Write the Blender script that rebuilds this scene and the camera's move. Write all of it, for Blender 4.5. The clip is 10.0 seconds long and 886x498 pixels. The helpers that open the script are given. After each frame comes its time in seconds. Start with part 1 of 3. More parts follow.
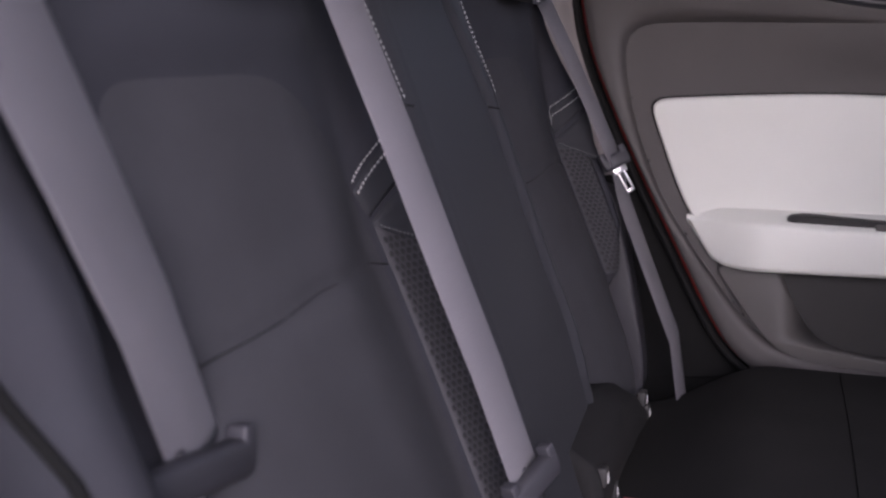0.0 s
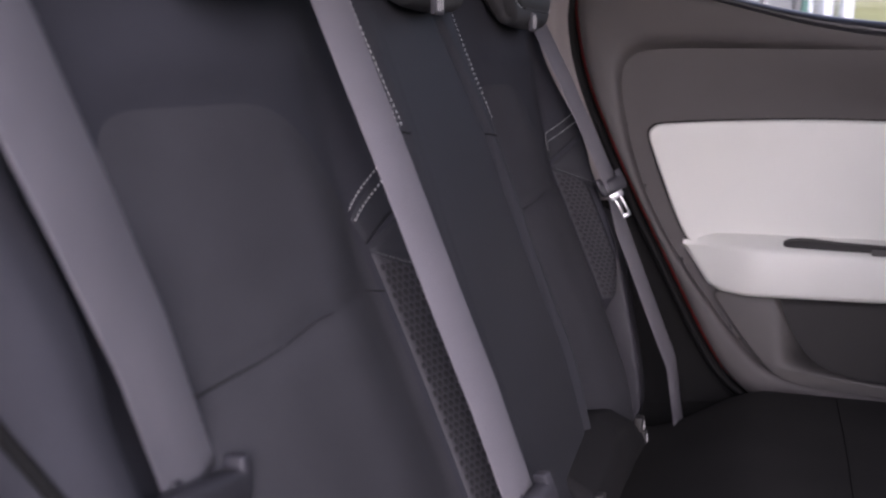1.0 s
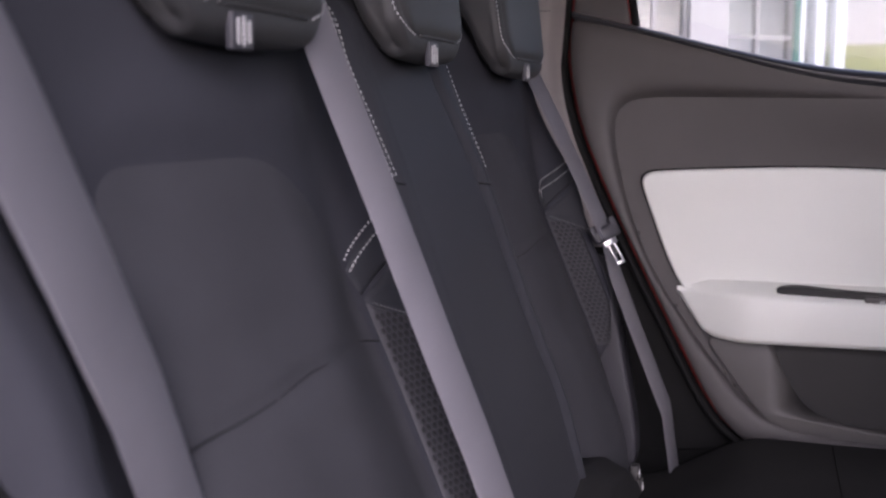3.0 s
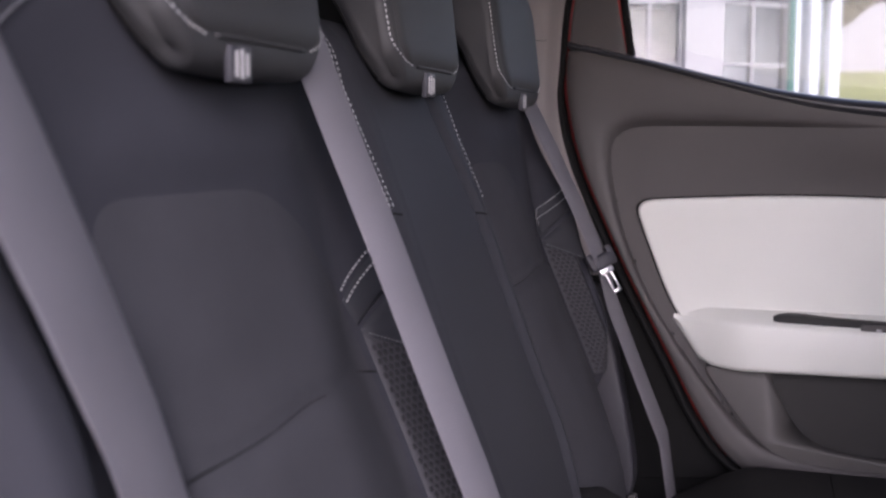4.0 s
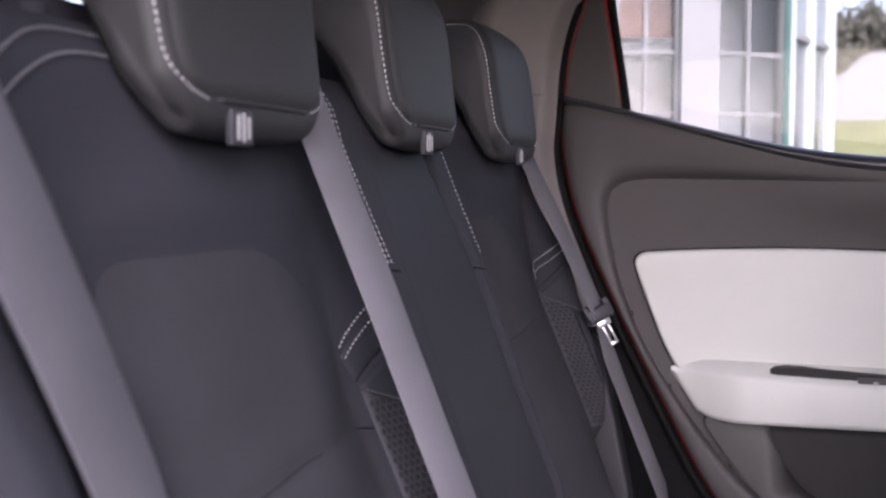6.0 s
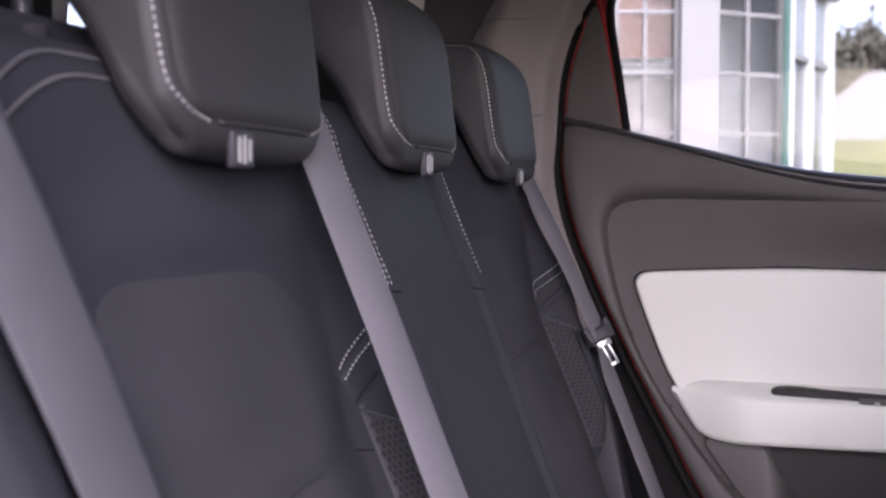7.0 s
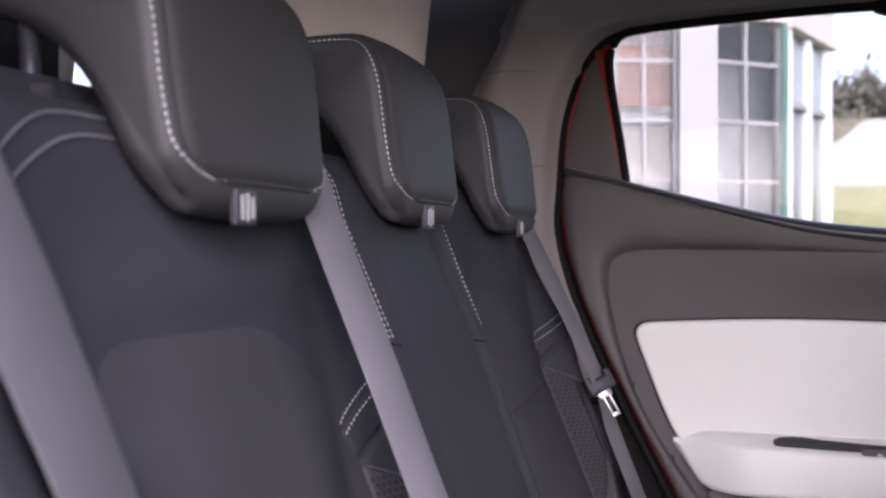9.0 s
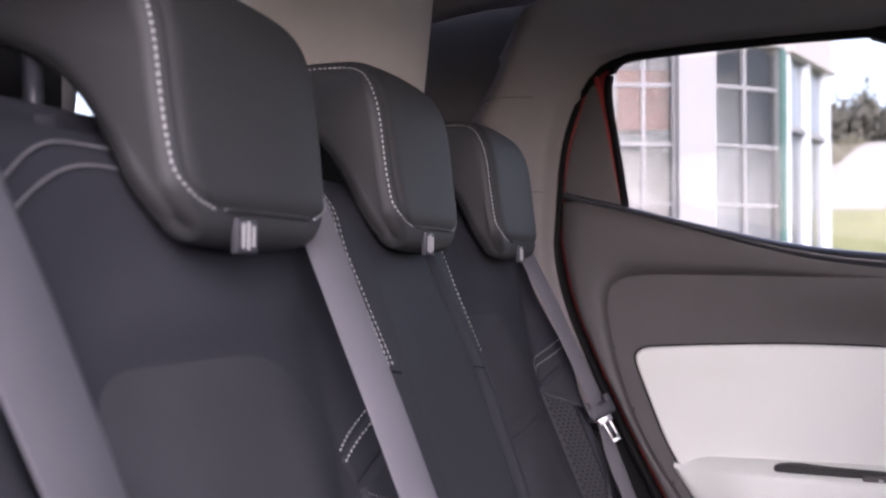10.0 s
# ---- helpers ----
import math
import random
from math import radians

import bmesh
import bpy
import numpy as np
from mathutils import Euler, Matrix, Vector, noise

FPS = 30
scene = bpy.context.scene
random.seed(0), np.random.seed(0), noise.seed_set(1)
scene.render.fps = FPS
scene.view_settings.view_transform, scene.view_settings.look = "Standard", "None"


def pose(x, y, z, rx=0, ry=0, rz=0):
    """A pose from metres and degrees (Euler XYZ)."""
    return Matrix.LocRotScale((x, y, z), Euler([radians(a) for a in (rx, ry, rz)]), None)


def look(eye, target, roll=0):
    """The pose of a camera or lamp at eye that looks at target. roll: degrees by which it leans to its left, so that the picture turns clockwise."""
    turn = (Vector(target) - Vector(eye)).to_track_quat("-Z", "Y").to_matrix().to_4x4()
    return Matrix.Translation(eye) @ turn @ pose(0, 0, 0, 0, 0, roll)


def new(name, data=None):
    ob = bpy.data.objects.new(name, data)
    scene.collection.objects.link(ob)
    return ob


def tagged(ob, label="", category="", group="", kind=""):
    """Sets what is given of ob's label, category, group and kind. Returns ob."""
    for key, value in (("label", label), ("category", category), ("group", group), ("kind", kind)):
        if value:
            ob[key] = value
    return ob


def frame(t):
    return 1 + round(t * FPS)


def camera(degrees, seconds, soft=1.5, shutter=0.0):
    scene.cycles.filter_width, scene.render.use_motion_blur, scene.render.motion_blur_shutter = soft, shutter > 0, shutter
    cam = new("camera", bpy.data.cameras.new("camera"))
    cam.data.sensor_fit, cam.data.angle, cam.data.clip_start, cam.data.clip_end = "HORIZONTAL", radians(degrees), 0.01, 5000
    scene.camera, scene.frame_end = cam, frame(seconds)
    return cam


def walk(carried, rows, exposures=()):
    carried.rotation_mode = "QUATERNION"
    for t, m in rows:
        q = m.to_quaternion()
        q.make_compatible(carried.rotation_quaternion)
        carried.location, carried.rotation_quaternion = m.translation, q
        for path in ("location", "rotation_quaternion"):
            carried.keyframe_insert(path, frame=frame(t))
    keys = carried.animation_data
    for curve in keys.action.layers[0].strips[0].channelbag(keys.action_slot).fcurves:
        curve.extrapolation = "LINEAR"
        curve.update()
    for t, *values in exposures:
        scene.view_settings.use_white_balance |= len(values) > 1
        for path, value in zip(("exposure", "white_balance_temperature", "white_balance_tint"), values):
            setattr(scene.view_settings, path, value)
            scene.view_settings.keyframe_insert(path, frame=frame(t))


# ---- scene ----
H = 1.12  # height of the lens above the ground outside
cam = camera(46.0, 10.0, 2.2)
cam.data.dof.use_dof, cam.data.dof.focus_distance, cam.data.dof.aperture_fstop = True, 1.2, 6.6
# seconds, x, y, z against the lens at 5 s; turn to the left, tilt up, roll
ROWS = [
    (0.0, -0.0036, 0.0092, -0.0195, 18.07, -11.25, -0.07),
    (0.5, -0.0042, 0.0094, -0.0173, 17.97, -10.75, -0.06),
    (1.0, -0.0037, 0.0085, -0.0151, 17.88, -10.03, -0.03),
    (1.5, -0.0041, 0.0082, -0.0136, 17.79, -9.42, -0.03),
    (2.0, -0.0030, 0.0069, -0.0116, 17.73, -8.86, -0.02),
    (2.5, -0.0014, 0.0052, -0.0100, 17.70, -8.31, -0.04),
    (4.0, -0.0011, 0.0032, -0.0044, 17.44, -6.24, -0.01),
    (4.5, -0.0004, 0.0017, -0.0027, 17.38, -5.55, -0.04),
    (5.0, 0.0000, -0.0000, 0.0000, 17.33, -4.79, -0.02),
    (5.5, 0.0012, -0.0039, 0.0032, 17.32, -4.20, 0.02),
    (7.0, 0.0010, -0.0043, 0.0071, 17.32, -2.64, 0.05),
    (7.5, 0.0013, -0.0057, 0.0080, 17.34, -2.02, 0.01),
    (8.0, 0.0015, -0.0064, 0.0104, 17.35, -1.36, 0.05),
    (8.5, 0.0014, -0.0075, 0.0124, 17.34, -0.73, 0.05),
    (9.0, 0.0021, -0.0090, 0.0140, 17.35, -0.11, 0.05),
    (9.5, 0.0023, -0.0100, 0.0155, 17.35, 0.44, 0.05),
    (10.0, 0.0030, -0.0121, 0.0177, 17.34, 1.15, 0.05),
]
walk(
    cam,
    [(t, pose(x, y, z + H, 90 + pitch, 0, yaw) @ pose(0, 0, 0, 0, 0, roll)) for t, x, y, z, yaw, pitch, roll in ROWS],
    [(0.0, 1.20, 5980, 30), (5.0, 1.40, 5980, 30), (10.0, 1.56, 5980, 30)],
)

# ---- light ----
world = bpy.data.worlds.new("sky")
scene.world = world
world.use_nodes = True
wn, wl = world.node_tree.nodes, world.node_tree.links
sky = wn.new("ShaderNodeTexSky")
sky.sky_type, sky.sun_disc = "NISHITA", False
sky.sun_elevation, sky.sun_rotation = radians(23), radians(157)
sky.dust_density, sky.air_density, sky.ozone_density = 1.5, 1.0, 1.0
haze = wn.new("ShaderNodeHueSaturation")
haze.inputs["Saturation"].default_value = 0.62
wl.new(sky.outputs[0], haze.inputs["Color"])
wl.new(haze.outputs[0], wn["Background"].inputs[0])
wn["Background"].inputs[1].default_value = 0.13
sun = new("sun", bpy.data.lights.new("sun", "SUN"))
sun.data.energy, sun.data.angle, sun.data.color = 1.62, radians(45), (1.0, 0.965, 0.940)
sun.matrix_world = look((0.42, -1.0, 0.46), (0, 0, 0))


# ---- materials ----
def material(name, color, rough=0.6, metal=0.0, grain=0.0, scale=400.0, var=0.15, var_scale=9.0, bump_kind="noise", spec=0.5, dist=0.001, sheen=0.0):
    """A surface with fine relief, a fine grain of tone and a broad, faint unevenness."""
    m = bpy.data.materials.new(name)
    m.use_nodes = True
    n, l = m.node_tree.nodes, m.node_tree.links
    bsdf = n["Principled BSDF"]
    bsdf.inputs["Roughness"].default_value, bsdf.inputs["Metallic"].default_value = rough, metal
    bsdf.inputs["Specular IOR Level"].default_value = spec
    if sheen:
        bsdf.inputs["Sheen Weight"].default_value, bsdf.inputs["Sheen Roughness"].default_value = sheen, 0.5
    co = n.new("ShaderNodeTexCoord")
    broad, fine = n.new("ShaderNodeTexNoise"), n.new("ShaderNodeTexNoise")
    broad.inputs["Scale"].default_value, broad.inputs["Detail"].default_value = var_scale, 4
    fine.inputs["Scale"].default_value, fine.inputs["Detail"].default_value = scale, 2
    for t in (broad, fine):
        l.new(co.outputs["Object"], t.inputs["Vector"])
    add = n.new("ShaderNodeMath")
    add.operation = "MULTIPLY_ADD"
    l.new(fine.outputs[0], add.inputs[0])
    add.inputs[1].default_value = 0.6
    l.new(broad.outputs[0], add.inputs[2])
    ramp = n.new("ShaderNodeMapRange")
    ramp.inputs["From Min"].default_value, ramp.inputs["From Max"].default_value = 0.45, 1.15
    ramp.inputs["To Min"].default_value, ramp.inputs["To Max"].default_value = 1 - var, 1 + var
    l.new(add.outputs[0], ramp.inputs["Value"])
    mul = n.new("ShaderNodeVectorMath")
    mul.operation = "SCALE"
    mul.inputs[0].default_value = color
    l.new(ramp.outputs[0], mul.inputs["Scale"])
    l.new(mul.outputs[0], bsdf.inputs["Base Color"])
    if grain:
        src = fine
        if bump_kind == "cells":
            src = n.new("ShaderNodeTexVoronoi")
            src.inputs["Scale"].default_value = scale
            l.new(co.outputs["Object"], src.inputs["Vector"])
        if bump_kind == "weave":
            src = n.new("ShaderNodeTexWave")
            src.bands_direction = "Z"
            src.inputs["Scale"].default_value, src.inputs["Distortion"].default_value = scale / 6, 1.5
            l.new(co.outputs["Object"], src.inputs["Vector"])
        bump = n.new("ShaderNodeBump")
        bump.inputs["Strength"].default_value, bump.inputs["Distance"].default_value = grain, dist
        l.new(src.outputs[0], bump.inputs["Height"])
        l.new(bump.outputs[0], bsdf.inputs["Normal"])
    return m


M = {
    "cover": material("seat_cover_cloth", (0.0265, 0.0275, 0.0340), 0.85, grain=0.3, scale=900, var=0.22, spec=0.25),
    "insert": material("seat_insert_cloth", (0.0368, 0.0375, 0.0425), 0.95, grain=0.4, scale=1100, var=0.25, spec=0.2),
    "cushion": material("seat_cushion_cloth", (0.0165, 0.0160, 0.0160), 0.9, grain=0.4, scale=900, var=0.22, spec=0.2),
    "flap": material("black_flap_cloth", (0.0085, 0.0085, 0.0090), 0.9, grain=0.4, scale=900, var=0.22, spec=0.2),
    "leather": material("dark_leatherette", (0.0218, 0.0230, 0.0272), 0.68, grain=0.18, scale=700, bump_kind="cells", var=0.12, spec=0.3),
    "rest": material("headrest_leatherette", (0.0275, 0.0278, 0.0285), 0.60, grain=0.18, scale=800, bump_kind="cells", var=0.14, spec=0.42),
    "mesh_base": material("honeycomb_web", (0.037, 0.037, 0.042), 0.75, grain=0.3, scale=900, spec=0.3),
    "mesh_cell": material("honeycomb_cell", (0.010, 0.010, 0.012), 0.8, grain=0.2, scale=900),
    "thread": material("white_thread", (0.40, 0.40, 0.40), 0.7, grain=0.4, scale=2500, var=0.2),
    "thread_grey": material("grey_thread", (0.13, 0.13, 0.14), 0.8, grain=0.4, scale=2500, var=0.2),
    "webbing": material("belt_webbing", (0.150, 0.147, 0.164), 0.6, grain=0.5, scale=3000, bump_kind="weave", var=0.12, spec=0.6),
    "plastic": material("black_plastic", (0.034, 0.034, 0.040), 0.5, grain=0.2, scale=900, spec=0.35),
    "chrome": material("bright_steel", (0.75, 0.75, 0.76), 0.42, 1.0, var=0.06),
    "trim": material("dark_grey_door_plastic", (0.059, 0.0545, 0.0535), 0.6, grain=0.3, scale=650, bump_kind="cells", var=0.08),
    "trim_light": material("grey_lower_plastic", (0.072, 0.068, 0.066), 0.6, grain=0.3, scale=650, bump_kind="cells", var=0.08),
    "white": material("white_door_trim", (0.675, 0.695, 0.655), 0.5, grain=0.15, scale=500, var=0.03),
    "pocket": material("dark_plastic_and_recess_shade", (0.015, 0.0145, 0.0145), 0.7, grain=0.3, scale=650, bump_kind="cells"),
    "rubber": material("black_rubber", (0.006, 0.006, 0.006), 0.8, grain=0.2, scale=500, spec=0.15),
    "red": material("red_body_paint", (0.24, 0.016, 0.011), 0.5, var=0.08, spec=0.3),
    "sill": material("satin_black_sill", (0.03, 0.031, 0.036), 0.3, grain=0.08, scale=700, var=0.05),
    "headliner": material("headliner_cloth", (0.29, 0.265, 0.255), 0.95, grain=0.3, scale=900, var=0.06),
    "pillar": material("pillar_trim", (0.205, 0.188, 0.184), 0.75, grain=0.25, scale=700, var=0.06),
    "tailgate": material("tailgate_trim_brightened", (0.70, 0.64, 0.62), 0.8, grain=0.25, scale=700, var=0.06),
    "carpet": material("dark_carpet", (0.02, 0.02, 0.021), 0.95, grain=0.6, scale=500),
    "label_red": material("red_label", (0.45, 0.12, 0.13), 0.6),
    "stucco": material("white_painted_wood", (0.255, 0.255, 0.255), 0.6, grain=0.2, scale=60, var=0.05, var_scale=2),
    "cream": material("cream_render", (0.43, 0.405, 0.38), 0.8, grain=0.3, scale=80, var=0.06, var_scale=2),
    "green": material("dark_green_frame", (0.06, 0.13, 0.11), 0.4, var=0.1, scale=60),
    "tile": material("brown_roof", (0.30, 0.15, 0.11), 0.8, grain=0.5, scale=30, var=0.25, var_scale=3),
    "grass": material("dry_grass", (0.27, 0.28, 0.12), 0.95, grain=0.8, scale=30, var=0.4, var_scale=0.6, dist=0.05),
    "concrete": material("grey_asphalt", (0.20, 0.20, 0.205), 0.9, grain=0.4, scale=40, var=0.12, var_scale=1.5, dist=0.01),
    "leaf": material("hazed_foliage", (0.125, 0.122, 0.098), 0.8, var=0.4, scale=8, var_scale=1.2),
    "hedge": material("brown_hedge", (0.14, 0.13, 0.085), 0.85, var=0.4, scale=8, var_scale=1.2),
    "bark": material("brown_bark", (0.10, 0.075, 0.055), 0.9, grain=0.6, scale=20, dist=0.02),
    "sky_reflection": material("pale_sky_reflection", (0.62, 0.65, 0.69), 0.8, var=0.06, scale=40),
    "room": material("shaded_room_wall", (0.72, 0.70, 0.71), 0.9, var=0.25, scale=6, var_scale=0.8),
}


def glass(name, tint, gloss=1.0):
    m = bpy.data.materials.new(name)
    m.use_nodes = True
    n, l = m.node_tree.nodes, m.node_tree.links
    n.remove(n["Principled BSDF"])
    clear, shine, mix, fres = (n.new("ShaderNode" + k) for k in ("BsdfTransparent", "BsdfGlossy", "MixShader", "Fresnel"))
    clear.inputs[0].default_value = (*tint, 1)
    shine.inputs["Roughness"].default_value = 0.02
    fres.inputs[0].default_value = 1.45
    weak = n.new("ShaderNodeMath")
    weak.operation = "MULTIPLY"
    weak.inputs[1].default_value = gloss
    l.new(fres.outputs[0], weak.inputs[0])
    l.new(weak.outputs[0], mix.inputs[0])
    l.new(clear.outputs[0], mix.inputs[1])
    l.new(shine.outputs[0], mix.inputs[2])
    l.new(mix.outputs[0], n["Material Output"].inputs[0])
    return m


M["glass"] = glass("window_glass", (0.93, 0.95, 0.94))
M["house_glass"] = glass("house_window_glass", (0.85, 0.87, 0.87), 0.35)


# ---- helpers of the build ----
ROOT = {}


def thing(name, at, label, category, group="", kind=""):
    """An Empty at a thing's base. Places are against the lens's height; H lifts them."""
    ob = new(name)
    ob.empty_display_size = 0.02
    ob.location = (at[0], at[1], at[2] + H)
    ROOT[ob] = Vector(ob.location)
    return tagged(ob, label, category, group, kind)


def part(name, bm, mat, parent=None, label="", smooth=True, bevel=0.0, kind=""):
    """Links a bmesh, given in the car's own places, as one mesh under a thing or under a part."""
    base = ROOT[parent] if parent is not None else Vector((0, 0, 0))
    bmesh.ops.recalc_face_normals(bm, faces=bm.faces)
    bmesh.ops.translate(bm, verts=bm.verts, vec=Vector((0, 0, H)) - base)
    me = bpy.data.meshes.new(name)
    bm.to_mesh(me)
    bm.free()
    me.materials.append(mat)
    if smooth:
        me.shade_smooth()
    ob = new(name, me)
    if parent is not None:
        ob.parent = parent
    ROOT[ob] = base
    if bevel:
        b = ob.modifiers.new("bevel", "BEVEL")
        b.width, b.segments, b.limit_method, b.angle_limit = bevel, 3, "ANGLE", radians(35)
        if smooth:
            b.harden_normals = False
    if label:
        ob["label"] = label
    if kind:
        ob["kind"] = kind
    return ob


def structure(name, bm, mat, label, category, smooth=False, bevel=0.0):
    ob = part(name, bm, mat, None, "", smooth, bevel)
    return tagged(ob, label, category, "", "structure")


def smoothstep(a, b, v):
    v = min(1.0, max(0.0, (v - a) / (b - a)))
    return v * v * (3 - 2 * v)


def lerp(v, xs, ys):
    return float(np.interp(v, xs, ys))


def grid(fn, nu, nv, thick=None):
    """A sheet of nu x nv quads from fn(u, v); thick: a vector by which its rim is folded back."""
    bm = bmesh.new()
    rows = [[bm.verts.new(fn(i / nu, j / nv)) for i in range(nu + 1)] for j in range(nv + 1)]
    for j in range(nv):
        for i in range(nu):
            bm.faces.new((rows[j][i], rows[j][i + 1], rows[j + 1][i + 1], rows[j + 1][i]))
    if thick is not None:
        rim = rows[0] + [r[-1] for r in rows[1:]] + rows[-1][-2::-1] + [r[0] for r in rows[-2:0:-1]]
        back = [bm.verts.new(v.co + Vector(thick)) for v in rim]
        for k in range(len(rim)):
            bm.faces.new((rim[k], rim[k - 1], back[k - 1], back[k]))
        bm.faces.new(back)
    return bm


def rounded(points, n=3, closed=True):
    """Corner cutting of a polyline."""
    p = [Vector(q) for q in points]
    for _ in range(n):
        out = []
        m = len(p)
        for k in range(m if closed else m - 1):
            a, b = p[k], p[(k + 1) % m]
            out += [a.lerp(b, 0.25), a.lerp(b, 0.75)]
        p = out if closed else [p[0]] + out + [p[-1]]
    return p


def resample(points, n):
    p = [Vector(q) for q in points]
    s = np.cumsum([0] + [(b - a).length for a, b in zip(p, p[1:])])
    at = np.linspace(0, s[-1], n)
    return [Vector([np.interp(t, s, [q[k] for q in p]) for k in range(len(p[0]))]) for t in at]


def slab(outline, y, depth, soft=0.004):
    """A plate on the door: outline of (x, z), its face at y towards the cabin, rounded rim."""
    bm = bmesh.new()
    o = [Vector((p[0], p[1])) for p in outline]
    c = sum(o, Vector((0, 0))) / len(o)
    n = len(o)
    loops = []
    for k in range(5):
        a = k / 4 * math.pi / 2
        yy = y + soft * (1 - math.cos(a))
        inset = soft * (1 - math.sin(a))
        loop = []
        for i in range(n):
            t = (o[(i + 1) % n] - o[i - 1]).normalized()
            nor = Vector((-t.y, t.x))
            if nor.dot(c - o[i]) < 0:
                nor = -nor
            q = o[i] + nor * inset
            loop.append(bm.verts.new((q.x, yy, q.y)))
        loops.append(loop)
    loops.append([bm.verts.new((q.x, y + depth, q.y)) for q in o])
    bm.faces.new(loops[0])
    for a, b in zip(loops, loops[1:]):
        for i in range(n):
            bm.faces.new((a[i], a[i - 1], b[i - 1], b[i]))
    return bm


def tube(points, r, sides=8, flat=1.0):
    """A round bar along a polyline."""
    bm = bmesh.new()
    p = [Vector(q) for q in points]
    rings = []
    for k, q in enumerate(p):
        t = (p[min(k + 1, len(p) - 1)] - p[max(k - 1, 0)]).normalized()
        a = t.cross(Vector((0.13, 0.2, 1)) if abs(t.z) < 0.9 else Vector((1, 0.1, 0))).normalized()
        b = t.cross(a)
        rings.append([bm.verts.new(q + r * (math.cos(w) * a + flat * math.sin(w) * b)) for w in (2 * math.pi * s / sides for s in range(sides))])
    for a, b in zip(rings, rings[1:]):
        for s in range(sides):
            bm.faces.new((a[s], a[s - 1], b[s - 1], b[s]))
    bm.faces.new(rings[0])
    bm.faces.new(rings[-1])
    return bm


def box(bm, lo, hi):
    m = Matrix.LocRotScale([(a + b) / 2 for a, b in zip(lo, hi)], None, [abs(b - a) for a, b in zip(lo, hi)])
    bmesh.ops.create_cube(bm, size=1, matrix=m)
    return bm


def boxed(lo, hi):
    return box(bmesh.new(), lo, hi)


def block(lo, hi, r=0.004):
    """A box with rounded edges."""
    bm = boxed(lo, hi)
    bmesh.ops.bevel(bm, geom=list(bm.edges), offset=r, segments=2, profile=0.5, affect="EDGES")
    return bm


def stitches(points, out, dash=0.0034, gap=0.0024, w=0.0009):
    """A row of short raised threads along a polyline; out: the way off the cloth."""
    bm = bmesh.new()
    p = [Vector(q) for q in points]
    s = np.cumsum([0] + [(b - a).length for a, b in zip(p, p[1:])])

    def at(t):
        return Vector([np.interp(t, s, [q[k] for q in p]) for k in range(3)])
    t = 0.0
    out = Vector(out).normalized()
    while t + dash < s[-1]:
        a, b = at(t), at(t + dash)
        d = (b - a).normalized()
        side = d.cross(out).normalized()
        mid = (a + b) / 2
        ring = []
        for q, k in ((a, 0.5), (a.lerp(mid, 0.5), 1), (b.lerp(mid, 0.5), 1), (b, 0.5)):
            ring.append([bm.verts.new(q + side * w * k * x + out * w * (0.3 + y * k)) for x, y in ((-1, 0), (-0.5, 0.8), (0.5, 0.8), (1, 0))])
        for r0, r1 in zip(ring, ring[1:]):
            for k in range(3):
                bm.faces.new((r0[k], r0[k + 1], r1[k + 1], r1[k]))
        bm.faces.new(ring[0])
        bm.faces.new(ring[-1])
        t += dash + gap
    return bm


# ---- rear seat ----
NEAR, MID, FAR = 0.626, 0.992, 1.386


def back_centre(z):
    """How far forward the middle of an outer backrest lies at a height."""
    return lerp(z, (-0.56, -0.45, -0.35, -0.19, -0.04, 0.04, 0.12), (-0.165, -0.195, -0.235, -0.300, -0.342, -0.362, -0.38))


def back_side(z):
    return lerp(z, (-0.56, -0.45, -0.335, -0.172, -0.133, -0.07, 0.04, 0.12), (-0.19, -0.222, -0.268, -0.337, -0.345, -0.358, -0.374, -0.386))


def over_top(z, top=0.107, r=0.045):
    d = z - (top - r)
    return 0.0 if d <= 0 else -(r - math.sqrt(max(0.0, r * r - d * d)))


def seam_z(dy):
    """Height of the seam across an outer backrest."""
    return lerp(dy, (-0.16, -0.116, 0.012, 0.10, 0.153, 0.19), (-0.202, -0.197, -0.186, -0.189, -0.196, -0.204))


def outer_x(dy, z, side):
    """The face of an outer backrest, dy from its middle; side: the way to the car's wall."""
    k = smoothstep(0.03, 0.215, abs(dy))
    c = back_centre(z) if side < 0 else 0.7 * back_centre(z) + 0.3 * back_side(z)
    x = c * (1 - k) + back_side(z) * k
    out = dy * side
    rise = 1.1 * min(max(out - 0.188, 0.0), 0.048) if out > 0 else 0.047 * smoothstep(0.15, 0.29, -out)
    x += rise * smoothstep(0.03, -0.16, z)
    if side < 0:
        start = lerp(z, (-0.30, -0.08), (0.238, 0.252))
    else:
        start = lerp(z, (-0.50, -0.46, -0.42, -0.37, -0.30, -0.20, -0.08), (0.06, 0.105, 0.150, 0.190, 0.216, 0.226, 0.245))
    x -= 0.13 * smoothstep(start, start + (0.060 if side < 0 else 0.074), out) ** 1.6
    mid = 1 - smoothstep(0.10, 0.16, abs(dy))
    x += (0.006 * math.exp(-((z + 0.010) / 0.022) ** 2) - 0.0028 * math.exp(-((z - seam_z(dy)) / 0.009) ** 2)) * mid
    x += 0.0012 * noise.noise((dy * 9, z * 9, side))
    return x + over_top(z)


def mid_edge(z):
    """Half-width of the middle backrest on its far side."""
    return lerp(z, (-0.42, -0.30, -0.20, -0.13, -0.09, 0.0), (0.150, 0.150, 0.150, 0.145, 0.1395, 0.1335))


def mid_crease(z):
    return lerp(z, (-0.46, -0.30, -0.09, 0.022, 0.12), (0.132, 0.132, 0.112, 0.080, 0.062))


